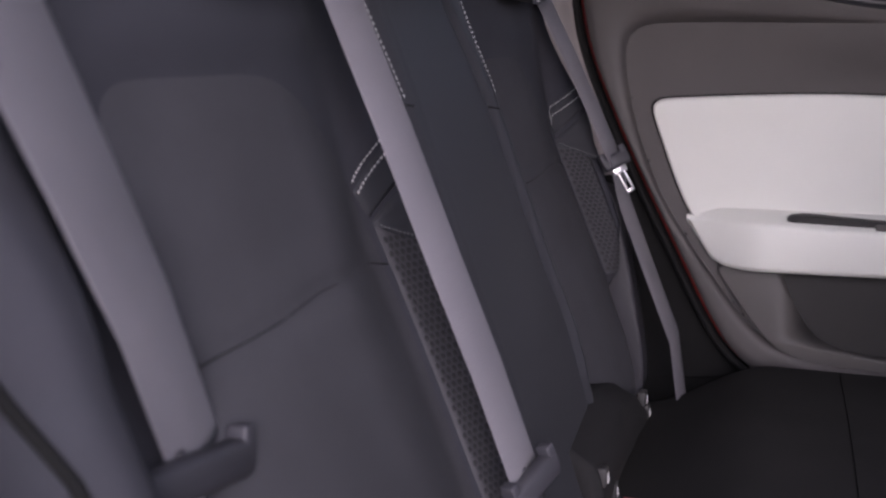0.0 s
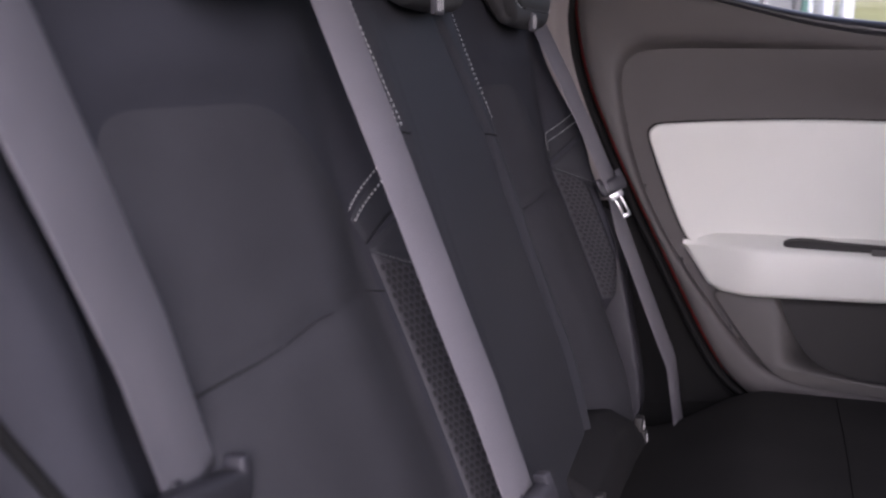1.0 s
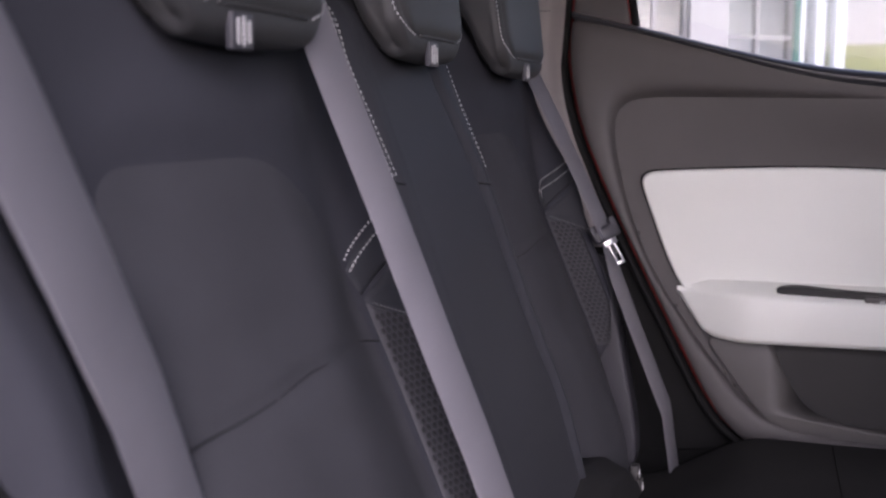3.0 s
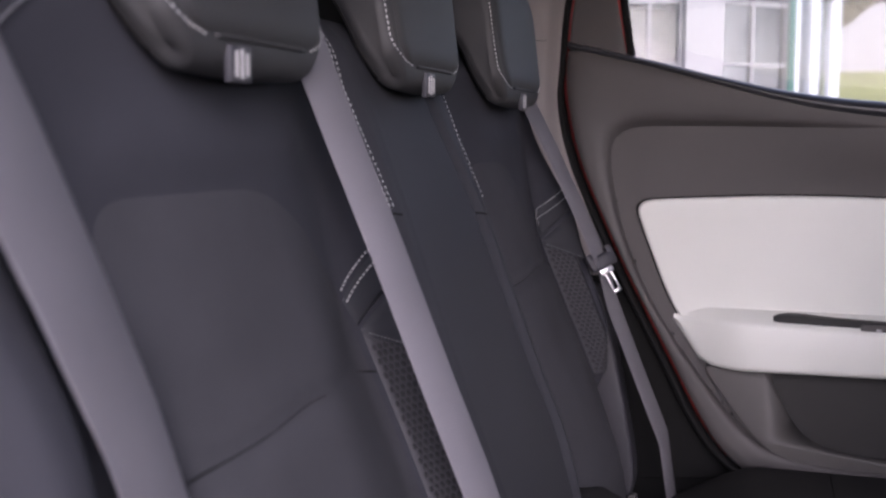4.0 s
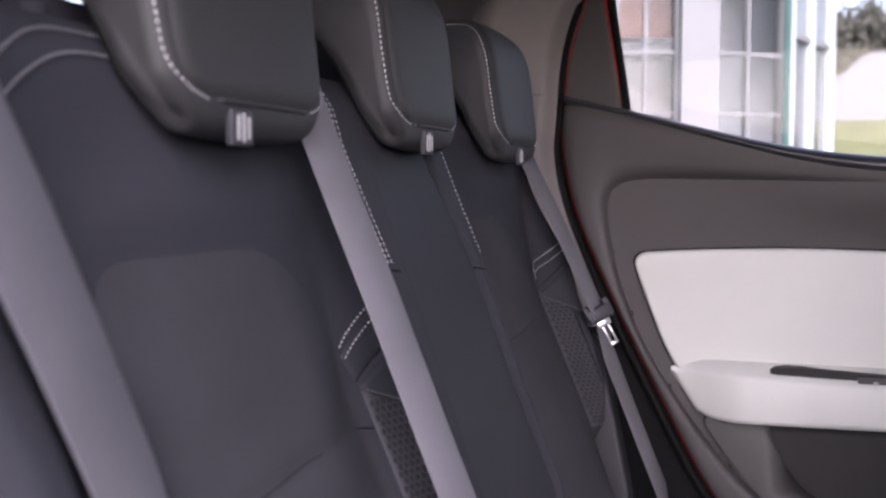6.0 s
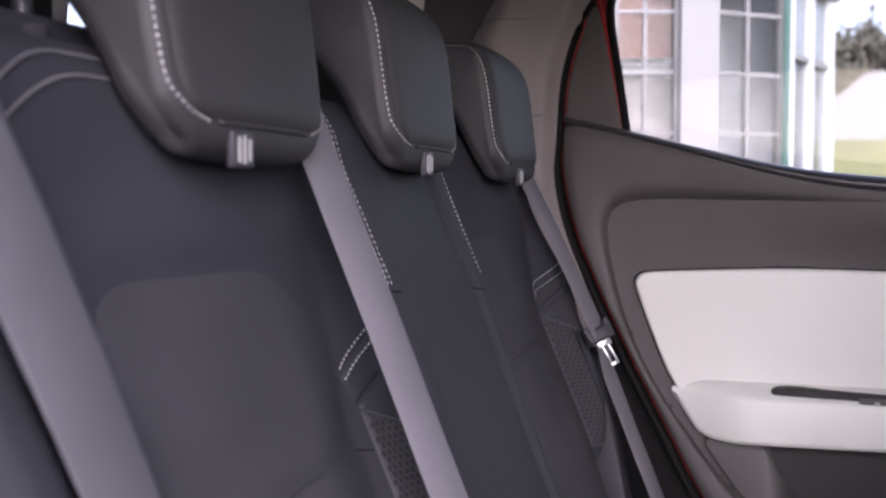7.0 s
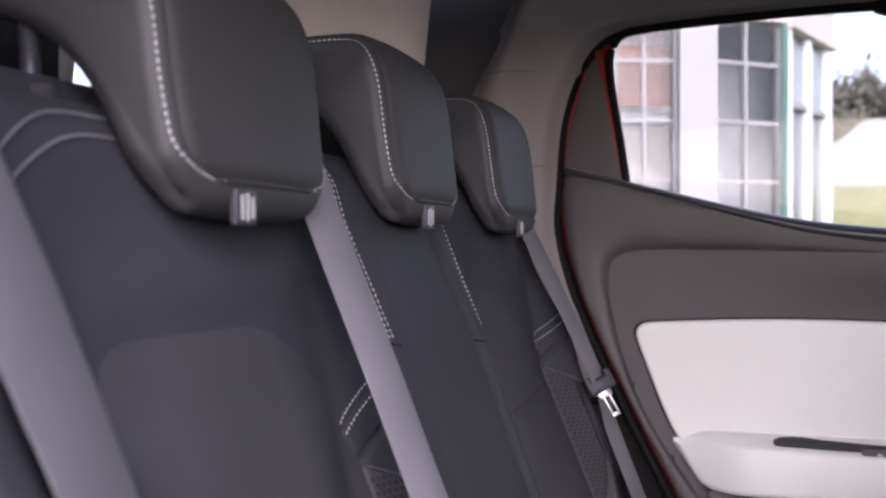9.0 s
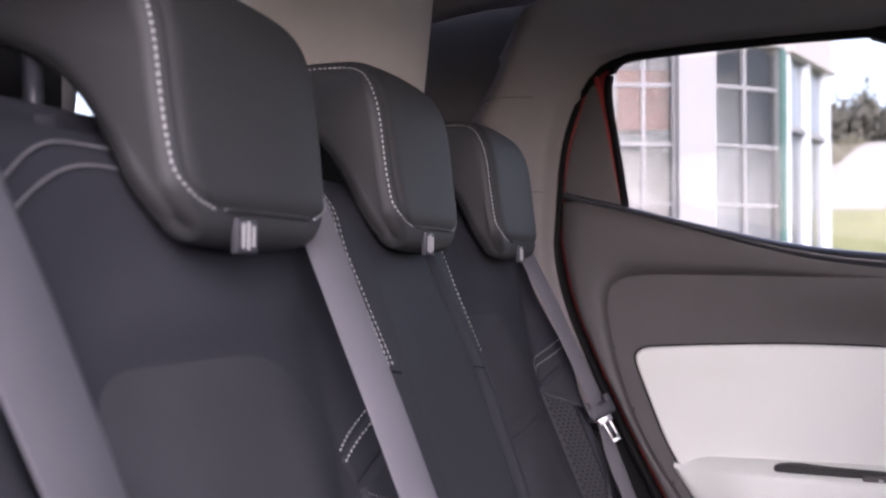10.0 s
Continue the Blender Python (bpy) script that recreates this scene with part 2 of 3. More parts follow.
def mid_x(dy, z):
    x = lerp(z, (-0.56, -0.42, -0.33, -0.24, -0.07, 0.04, 0.12), (-0.15, -0.195, -0.222, -0.257, -0.316, -0.358, -0.38))
    e, c = mid_edge(z), mid_crease(z)
    x -= 0.045 * (smoothstep(0.1335, 0.150, -dy) + smoothstep(e, e + 0.018, dy))
    # a rolled welt along the far edge and a softer one along the near edge
    w = (dy - c) / (e - c)
    x += 0.0075 * math.sqrt(max(0.0, 1 - (2 * min(max(w, 0.0), 1.0) - 1) ** 2)) * smoothstep(-0.50, -0.35, z) - 0.003 * math.exp(-((dy - c) / 0.0035) ** 2)
    x -= 0.010 * smoothstep(0.100, 0.136, -dy) + 0.0015 * math.exp(-((dy + 0.102) / 0.004) ** 2)
    x += 0.001 * noise.noise((dy * 8, z * 8, 5))
    return x + over_top(z)


def inset_panel(yc, side, y0, edge, z0, z1, lift, power=6):
    """A cushioned insert with rounded corners, sewn into an outer backrest."""
    def fn(u, v):
        a, b = 2 * u - 1, 2 * v - 1
        k = (abs(a) ** power + abs(b) ** power + 1e-12) ** (1 / power) / max(abs(a), abs(b), 0.01)
        a, b = a / k, b / k
        e = max(abs(2 * u - 1), abs(2 * v - 1))
        fade = 1 - 0.8 * smoothstep(0.2, 1.0, a)
        z = (z0 + z1) / 2 + b * (z1 - z0) / 2
        right = lerp(z, *edge)
        dy = (y0 + right) / 2 + a * (right - y0) / 2
        return (outer_x(dy, z, side) + lift * (1 - e ** 10) * fade - 0.0015 * e ** 20, yc + dy, z)
    return grid(fn, 70, 120)


def honeycomb(yc, side, y0, y1, z0, z1, r=0.0035):
    bm = bmesh.new()
    j, z = 0, z1 - 0.004
    while z > z0:
        y = y0 + 0.004 + (j % 2) * r * 0.98
        while y < y1 - 0.003:
            ring, top = [], []
            for s in range(6):
                w = math.pi / 3 * s + math.pi / 6
                yy, zz = y + 0.80 * r * math.cos(w), z + 0.80 * r * math.sin(w)
                ring.append(bm.verts.new((outer_x(yy, zz, side) + 0.0024, yc + yy, zz)))
                yy, zz = y + 0.55 * r * math.cos(w), z + 0.55 * r * math.sin(w)
                top.append(bm.verts.new((outer_x(yy, zz, side) + 0.0030, yc + yy, zz)))
            bm.faces.new(top)
            for s in range(6):
                bm.faces.new((ring[s], ring[s - 1], top[s - 1], top[s]))
            y += r * 1.96
        j, z = j + 1, z - r * 1.7
    return bm


def outer_back(parent, yc, side):
    lo, hi = (-0.31, 0.255) if side < 0 else (-0.255, 0.31)
    cover = part("seat_cover", grid(lambda u, v: (outer_x(lo + u * (hi - lo), -0.56 + v * 0.680, side), yc + lo + u * (hi - lo), -0.56 + v * 0.680), 90, 110, (-0.08, 0, 0)), M["cover"], parent, "dark blue-grey cloth seat cover")
    edge = ((-0.25, -0.18, -0.131, -0.077, -0.036), (0.187, 0.186, 0.167, 0.111, 0.052)) if side < 0 else ((-0.25, -0.18, -0.134, -0.09, -0.050, -0.036), (0.187, 0.160, 0.090, 0.050, 0.022, -0.01))
    part("insert", inset_panel(yc, side, -0.152, edge, -0.53, -0.036, 0.0075, 9), M["insert"], cover, "charcoal brushed cloth insert")
    part("cross_seam", tube([(outer_x(dy, seam_z(dy), side) - 0.0002 + 0.0075 * (1 - 0.8 * smoothstep(0.02, 0.18, dy)), yc + dy, seam_z(dy)) for dy in np.linspace(-0.148, 0.184, 40)], 0.0007, 6), M["rubber"], cover)
    wide = 0.068 if side < 0 else 0.036
    foot = -0.47 if side < 0 else -0.37

    def strip(u, v):
        dy, z = 0.188 + wide * u, foot + (-0.172 - foot) * v - 0.018 * u * v
        return (outer_x(dy, z, side) + 0.0016, yc + dy, z)
    part("mesh_strip", grid(strip, 8, 40, (-0.004, 0, 0)), M["mesh_base"], cover, "grey honeycomb mesh strip")
    part("honeycomb", honeycomb(yc, side, 0.188, 0.188 + wide, foot + 0.004, -0.180), M["mesh_cell"], cover, "dark honeycomb cells", kind="stuff")

    def tab(a, b, c, d, lift):
        """A sewn-on piece between four corners (dy, z), its rim tucked in."""
        def fn(u, v):
            p = [(a[k] * (1 - u) + b[k] * u) * (1 - v) + (d[k] * (1 - u) + c[k] * u) * v for k in (0, 1)]
            e = max(abs(2 * u - 1), abs(2 * v - 1)) ** 8
            return (outer_x(p[0], p[1], side) + lift * (1 - e) + 0.0008, yc + p[0], p[1])
        return grid(fn, 14, 10, (-0.005, 0, 0))
    end = 0.255 if side < 0 else 0.236
    part("side_patch", tab((0.168, -0.141), (end, -0.084), (end, -0.118), (0.184, -0.164), 0.0022), M["leather"], cover, "smooth leatherette patch")
    part("lower_patch", tab((0.187, -0.168), (end, -0.126), (end, -0.205), (0.190, -0.1735), 0.0040), M["leather"], cover, "folded leatherette tab")
    hem = [(outer_x(dy, z, side) + 0.0042, yc + dy, z) for dy, z in ((0.191 + (end - 0.191) * q / 12, -0.1715 - 0.027 * q / 12) for q in range(13))]
    part("hem_stitching", stitches(hem, (1, 0, 0.2), 0.0022, 0.0022, 0.0006), M["thread_grey"], cover, "fine grey hem stitching")
    for (y0, z0), (y1, z1) in (((0.163, -0.132), (0.240, -0.088)), ((0.170, -0.142), (0.240, -0.099))):
        line = [(outer_x(y0 + (y1 - y0) * q / 16, z0 + (z1 - z0) * q / 16, side) + 0.0028, yc + y0 + (y1 - y0) * q / 16, z0 + (z1 - z0) * q / 16) for q in range(17)]
        part("stitching", stitches(line, (1, 0, 0.2)), M["thread"], cover, "white contrast stitching")
    # sewn double line round the shoulder
    if side < 0:
        part("bolster_groove_line", tube([(outer_x(dy, z, side) + 0.001, yc + dy, z) for dy, z in ((lerp(z, (-0.45, -0.212, -0.145, 0.0), (-0.262, -0.264, -0.277, -0.286)), z) for z in np.linspace(-0.45, 0.0, 40))], 0.0038), M["rubber"], cover, "black line for the dark groove round the bolster")
        for k in (0.0, 0.013):
            line = []
            for q in range(20):
                a = q / 19
                dy = -0.225 + 0.18 * a + k * 0.7
                z = 0.030 - k + 0.062 * (1 - (1 - min(1, a * 1.7)) ** 2.2)
                line.append((outer_x(dy, z, side) + 0.002, yc + dy, z))
            part("shoulder_stitching", stitches(line, (1, 0, 0.3), 0.0032, 0.0010, 0.0010), M["thread_grey"], cover, "grey double stitching")
    return cover


seat_back = thing("rear_bench_backrest", (-0.38, 1.0, -0.56), "dark cloth rear bench backrest with white stitching", "car seat")
outer_back(seat_back, NEAR, -1)
outer_back(seat_back, FAR, 1)
middle = part("middle_cover", grid(lambda u, v: (mid_x(-0.16 + 0.32 * u, -0.56 + 0.667 * v), MID - 0.16 + 0.32 * u, -0.56 + 0.667 * v), 60, 110, (-0.08, 0, 0)), M["leather"], seat_back, "smooth blue-black middle seat cover")
for rows, zs in (((-0.0045, -0.0001), (0.085, -0.072)), ((0.0, 0.0045), (0.085, -0.076))):
    for d in rows:
        line = []
        for z in np.linspace(*zs, 30):
            dy = lerp(z, (-0.07, 0.03), (-0.1185, -0.1270)) + d if d < 0 else lerp(z, (-0.08, 0.02), (0.1385, 0.131)) - d
            line.append((mid_x(dy, z) + 0.0016, MID + dy, z))
        part("stitching", stitches(line, (1, -0.3 if d < 0 else 0.5, 0.2), 0.0036, 0.0020, 0.00065), M["thread"], middle, "white contrast stitching")
for y, z in ((-0.118, -0.0740), (0.119, -0.0905)):
    part("seam_notch", tube([(mid_x(y + q * 0.008, z - q * 0.0015) + 0.0006, MID + y + q * 0.008, z - q * 0.0015) for q in np.linspace(-1, 1, 6)], 0.0011, 6), M["rubber"], middle)
part("back_shell", boxed((-0.53, 0.33, -0.56), (-0.50, 1.60, 0.095)), M["carpet"], seat_back, smooth=False)


# ---- headrests ----
def headrest(yc, dx, dz, half, tag_y, label):
    rest = thing("headrest", (-0.37 + dx, yc, 0.06 + dz), label, "headrest", "headrests on the rear bench")
    prof = rounded([(-0.334, 0.031), (-0.3225, 0.040), (-0.3215, 0.058), (-0.327, 0.090), (-0.3315, 0.125), (-0.335, 0.155), (-0.341, 0.182), (-0.354, 0.204), (-0.374, 0.2145), (-0.402, 0.216), (-0.445, 0.213), (-0.485, 0.200), (-0.494, 0.176), (-0.470, 0.158), (-0.432, 0.146), (-0.408, 0.131), (-0.390, 0.110), (-0.377, 0.083), (-0.367, 0.058), (-0.357, 0.038), (-0.346, 0.031)], 2)
    prof = resample([(p.x + dx, p.y + dz) for p in prof + prof[:1]], 121)[:-1]
    n = len(prof)
    c = Vector((-0.375 + dx, 0.12 + dz))
    normals = []
    for i in range(n):
        t = (prof[(i + 1) % n] - prof[i - 1]).normalized()
        normals.append(Vector((t.y, -t.x)))
    if sum(m.dot(p - c) for m, p in zip(normals, prof)) < 0:
        normals = [-m for m in normals]
    soft, top, low = 0.013, 0.216 + dz, 0.031 + dz

    def width(z):
        """Half-width, with the front's rounded corners above and below."""
        r1, r2 = 0.038, 0.042
        a = max(0.0, z - (top - r1)) / r1
        b = max(0.0, (low + r2) - z) / r2
        return half - 0.55 * r1 * (1 - math.sqrt(max(0.0, 1 - a * a))) - 0.022 * smoothstep(0.0, 1.0, b) - 0.006 * smoothstep(0.13, 0.05, z - dz)

    def body(i, dy, grow=0.0):
        """A point over the i-th step of the side outline, dy from the middle."""
        w = width(prof[i].y)
        over = max(0.0, abs(dy) - (half - soft)) / soft
        inset = soft * (1 - math.sqrt(max(0.0, 1 - over * over))) + 0.004 * (dy / half) ** 2
        q = prof[i] + normals[i] * (grow - inset)
        return Vector((q.x, yc + dy * w / half, q.y))
    bm = bmesh.new()
    flat = half - soft
    stations = [-flat - soft * math.sin(a) for a in np.linspace(math.pi / 2, 0.1, 9)] + list(np.linspace(-flat, flat, 21)) + [flat + soft * math.sin(a) for a in np.linspace(0.1, math.pi / 2, 9)]
    loops = [[bm.verts.new(body(i, dy)) for i in range(n)] for dy in stations]
    for a, b in zip(loops, loops[1:]):
        for i in range(n):
            bm.faces.new((a[i], a[i - 1], b[i - 1], b[i]))
    bm.faces.new(loops[0])
    bm.faces.new(loops[-1])
    cushion = part("cushion", bm, M["rest"], rest, "black leatherette cushion")
    # the front, from its rolled lower seam up and over the top
    first = min(range(n), key=lambda i: (prof[i] - Vector((-0.3215 + dx, 0.054 + dz))).length)
    last = min(range(n), key=lambda i: (prof[i] - Vector((-0.430 + dx, 0.214 + dz))).length)
    step = 1 if (last - first) % n < n / 2 else -1
    steps = [(first + step * k) % n for k in range(((last - first) * step) % n + 1)]
    m = len(steps) - 1
    run = np.cumsum([0] + [(prof[a] - prof[b]).length for a, b in zip(steps, steps[1:])])

    def hem(k, r=0.030):
        """How far the seam bends in towards the lower corners."""
        b = max(0.0, 1 - run[k] / r)
        return r * (1 - math.sqrt(max(0.0, 1 - b * b)))
    edge = half - 0.010

    def panel(u, v):
        k = round(v * m)
        a = 2 * u - 1
        w = edge - hem(k)
        e = max(abs(a) ** 22, (1 - min(1.0, run[k] / 0.020)) ** 3)
        return body(steps[k], a * w, 0.0052 * (1 - e) - 0.0010)
    part("front_panel", grid(panel, 48, m), M["rest"], cushion, "flat black leatherette front panel")
    part("seam_roll", tube([body(steps[0], dy, 0.0006) for dy in np.linspace(-edge + 0.034, edge - 0.034, 21)], 0.0016), M["rest"], cushion)
    for s in (-1, 1):
        line = [body(steps[k], s * (half - 0.0035 - hem(k, 0.028)), 0.0006) for k in range(m + 1)]
        part("stitching", stitches(line, (0.75, s * 0.7, 0.25), 0.0032, 0.0020, 0.00085), M["thread"], cushion, "white contrast stitching")
        rear = [i for i in range(n) if prof[i].x < -0.350 + dx and 0.040 < prof[i].y - dz < 0.150]
        part("piping", tube([body(i, s * (half - 0.006), 0.0002) for i in rear], 0.0014, 6), M["rubber"], cushion)
    y = yc + tag_y
    x = body(steps[0], tag_y, 0.0).x
    tag = part("tag", block((x - 0.003, y - 0.0140, 0.028 + dz), (x + 0.0022, y + 0.0140, 0.051 + dz), 0.0010), M["plastic"], rest, "small black fabric tag")
    bm = bmesh.new()
    for k, (a, b) in enumerate(((0.0315, 0.0475), (0.0305, 0.0490), (0.0325, 0.0465))):
        q = y - 0.0065 + 0.0070 * k
        box(bm, (x + 0.0018, q - 0.0016, a + dz), (x + 0.0028, q + 0.0016, b + dz))
    part("tag_print", bm, M["thread"], tag, "pale printed bars", smooth=False)
    for s in (-1, 1):
        q = yc + s * 0.102
        post = part("post", tube([(-0.43 + dx, q, 0.04), (-0.438 + dx, q, 0.18 + dz)], 0.006, 12), M["sill"], rest, "satin black post")
        part("collar", tube([(-0.428 + dx, q, 0.090), (-0.431 + dx, q, 0.112)], 0.013, 14), M["plastic"], post, "black plastic guide collar")
    return rest


headrest(0.634, 0.0, 0.000, 0.115, -0.036, "black leatherette headrest with white stitching on the bench")
headrest(1.000, 0.0, 0.004, 0.107, -0.020, "black leatherette middle headrest between the outer seats")
headrest(1.400, 0.0, 0.000, 0.119, -0.018, "black leatherette headrest beside the far door")


# ---- seat cushion ----
def cushion_z(x, y):
    z = -0.519 - 0.080 * smoothstep(0.0, -0.20, x) + 0.006 * math.cos((y - FAR) / 0.36 * math.pi) * (1 if abs(y - FAR) < 0.36 else -1)
    z += -0.06 * smoothstep(0.28, 0.36, x)
    return z - 0.05 * smoothstep(1.665, 1.715, y) ** 2


bench = thing("rear_seat_cushion", (0.05, 1.0, -0.75), "black cloth rear bench seat cushion", "car seat")
part("cushion_cover", grid(lambda u, v: (-0.22 + 0.58 * u, 0.30 + 1.415 * v, cushion_z(-0.22 + 0.58 * u, 0.30 + 1.415 * v)), 50, 110, (0, 0, -0.19)), M["cushion"], bench, "black cloth cushion cover")
part("cushion_seam", tube([(0.10, y, cushion_z(0.10, y) + 0.0005) for y in np.linspace(0.4, 1.66, 60)], 0.001), M["rubber"], bench)


# flap over the child-seat anchors between backrest and cushion
def flap_fn(u, v):
    y = 1.00 + 0.42 * u
    top = lerp(y, (1.0, 1.17, 1.30, 1.42), (-0.430, -0.418, -0.452, -0.520))
    z = top + (-0.545 - top) * v
    return (-0.172 + 0.016 * math.sin(math.pi * v) - 0.02 * smoothstep(0.15, 0, v) - 0.02 * smoothstep(1.36, 1.42, y), y, z)


flap = part("anchor_flap", grid(flap_fn, 30, 16, (-0.03, 0, 0)), M["flap"], seat_back, "black cloth flap over anchors")
for y, z in ((1.335, -0.480), (1.375, -0.512), (1.018, -0.458), (1.090, -0.505)):
    tag = part("anchor_tag", block((-0.166, y - 0.008, z - 0.010), (-0.155, y + 0.008, z + 0.010), 0.002), M["pocket"], flap, "small black anchor tag")
    bm = bmesh.new()
    box(bm, (-0.1545, y - 0.004, z - 0.005), (-0.1535, y - 0.0005, z + 0.005))
    box(bm, (-0.1545, y - 0.004, z - 0.006), (-0.1535, y + 0.005, z - 0.003))
    part("tag_symbol", bm, M["thread"], tag, "pale printed symbol", smooth=False)
part("red_label", block((-0.157, 1.140, -0.546), (-0.108, 1.156, -0.5405), 0.001), M["label_red"], bench, "small red cloth label")

# ---- seat belts ----
def ribbon(path, wide, thick=0.0014, n=60):
    """Webbing along a path; wide: half-width vectors from end to end."""
    p = resample(path, n)
    w = resample([(*v,) for v in wide], n) if len(wide) > 1 else [Vector(wide[0])] * n
    bm = bmesh.new()
    rings = []
    for k, q in enumerate(p):
        t = (p[min(k + 1, n - 1)] - p[max(k - 1, 0)]).normalized()
        nor = t.cross(w[k]).normalized() * thick / 2
        rings.append([bm.verts.new(q + a * w[k] + b * nor) for a, b in ((-1, 0), (-0.94, 1), (0, 1), (0.94, 1), (1, 0), (0.94, -1), (0, -1), (-0.94, -1))])
    for a, b in zip(rings, rings[1:]):
        for s in range(8):
            bm.faces.new((a[s], a[s - 1], b[s - 1], b[s]))
    bm.faces.new(rings[0])
    bm.faces.new(rings[-1])
    return bm


def oriented(bm, at, right, down):
    """Turns a small fitting so that its x runs along right and its z against down."""
    r = Vector(right).normalized()
    d = Vector(down)
    d = (d - r * d.dot(r)).normalized()
    m = Matrix((r, r.cross(d), -d)).transposed().to_4x4()
    m.translation = Vector(at)
    bm.transform(m)
    return bm


def tongue(parent, at, right, down, width=0.062, plate=True):
    """The plastic-backed latch plate on a belt."""
    bm = block((-width / 2, -0.008, -0.017), (width / 2, 0.009, 0.006), 0.005)
    for k in (-1, 1):
        a, b = sorted((k * width / 2, k * (width / 2 - 0.010)))
        box(bm, (a, -0.007, -0.010), (b, 0.007, 0.013))
    box(bm, (-0.004, 0.004, 0.004), (0.004, 0.008, 0.009))
    body = part("tongue", oriented(bm, at, right, down), M["plastic"], parent, "black plastic latch housing", bevel=0.002)
    if not plate:
        return body
    bm = bmesh.new()
    for lo, hi in (((-0.0065, -0.001, -0.054), (-0.0035, 0.0015, -0.012)), ((0.0035, -0.001, -0.054), (0.0065, 0.0015, -0.012)), ((-0.0065, -0.001, -0.058), (0.0065, 0.0015, -0.052)), ((-0.011, -0.001, -0.026), (0.011, 0.0015, -0.012))):
        box(bm, lo, hi)
    bmesh.ops.bevel(bm, geom=list(bm.edges), offset=0.0005, segments=1, affect="EDGES")
    part("latch_plate", oriented(bm, at, right, down), M["chrome"], body, "bright slotted steel plate")
    return body


near_belt = thing("seat_belt", (-0.30, 0.45, -0.25), "grey seat belt hanging before the near backrest", "seat belt", "rear seat belts")
part("webbing", ribbon([(-0.300, 0.235, 0.22), (-0.298, 0.310, 0.062), (-0.297, 0.352, -0.005), (-0.297, 0.394, -0.076), (-0.297, 0.436, -0.150), (-0.294, 0.468, -0.230), (-0.293, 0.472, -0.242)], [(0, 0.0215, 0.0105)]), M["webbing"], near_belt, "grey woven webbing")
tongue(near_belt, (-0.286, 0.452, -0.236), (0.05, 0.97, -0.14), (0.1, 0.35, -1), 0.108)

mid_belt = thing("seat_belt", (-0.19, 0.81, -0.40), "grey seat belt hanging between near and middle seats", "seat belt", "rear seat belts")
part("webbing", ribbon([(-0.362, 0.733, 0.13), (-0.345, 0.757, 0.058), (-0.320, 0.768, -0.015), (-0.290, 0.773, -0.092), (-0.250, 0.780, -0.199), (-0.221, 0.790, -0.279), (-0.193, 0.809, -0.375)], [(0.004, 0.0225, 0.0068)]), M["webbing"], mid_belt, "grey woven webbing")
tongue(mid_belt, (-0.187, 0.808, -0.376), (0.30, 0.85, 0.30), (0.25, 0.1, -1), 0.066, False)

far_belt = thing("seat_belt", (-0.26, 1.64, -0.56), "grey seat belt with bright latch beside the door", "seat belt", "rear seat belts")
part("webbing", ribbon([(-0.405, 1.590, 0.132), (-0.364, 1.590, 0.049), (-0.322, 1.590, -0.033), (-0.282, 1.592, -0.117), (-0.254, 1.598, -0.180), (-0.244, 1.60, -0.200)], [(0.004, 0.0225, 0.007)]), M["webbing"], far_belt, "grey woven webbing")
tongue(far_belt, (-0.248, 1.596, -0.193), (0.80, 0.5, 0.45), (0.62, 0, -1), 0.044)
part("lower_webbing", ribbon([(-0.252, 1.640, -0.200), (-0.236, 1.642, -0.266), (-0.194, 1.645, -0.374), (-0.152, 1.66, -0.485), (-0.130, 1.67, -0.64)], [(0.004, 0.0225, 0.007)]), M["webbing"], far_belt, "grey woven webbing")

# ---- rear door, far side ----
X1 = 0.72
DOOR_EDGE = [(-0.329, 0.146), (-0.333, 0.10), (-0.331, 0.055), (-0.311, -0.039), (-0.271, -0.133), (-0.223, -0.236), (-0.155, -0.366), (-0.089, -0.494), (-0.045, -0.545), (0.01, -0.575)]
SILL = [(-0.329, 0.146), (-0.222, 0.120), (-0.094, 0.086), (0.037, 0.055), (0.177, 0.039), (0.40, 0.030), (X1, 0.03)]
INNER = [(X1, 0.000), (0.167, 0.006), (-0.163, 0.013), (-0.232, 0.010), (-0.258, -0.010), (-0.260, -0.058), (-0.235, -0.170), (-0.188, -0.282), (-0.110, -0.395), (-0.025, -0.500), (0.040, -0.528), (0.172, -0.535), (X1, -0.545)]
door = thing("rear_door", (0.2, 1.77, -0.60), "grey rear car door with white trim panel, closed", "car door")
outer = SILL[::-1] + DOOR_EDGE[1:] + [(0.172, -0.580), (X1, -0.59)]
oo, ii = resample([(p[0], p[1], 0) for p in rounded([(*p, 0) for p in outer], 1, False)], 120), resample([(p[0], p[1], 0) for p in rounded([(*p, 0) for p in INNER], 2, False)], 120)


def rim_fn(u, v):
    """From the door's edge over the raised rim and down into the recess."""
    k = round(v * 119)
    a, b = oo[k], ii[k]
    s = [0, 0, 0.06, 0.3, 0.6, 0.8, 0.9, 0.96, 1.0, 1.02][round(u * 9)]
    y = [1.79, 1.746, 1.740, 1.738, 1.738, 1.739, 1.742, 1.748, 1.754, 1.757][round(u * 9)]
    fade = smoothstep(-0.12, 0.22, b.x) * smoothstep(-0.12, -0.05, b.y)
    q = a.lerp(b, s)
    return (q.x, y + (1.7388 - y) * fade if round(u * 9) > 5 else y, q.y)


door_card = part("door_card", grid(rim_fn, 9, 119), M["trim"], door, "dark grey moulded plastic door card")


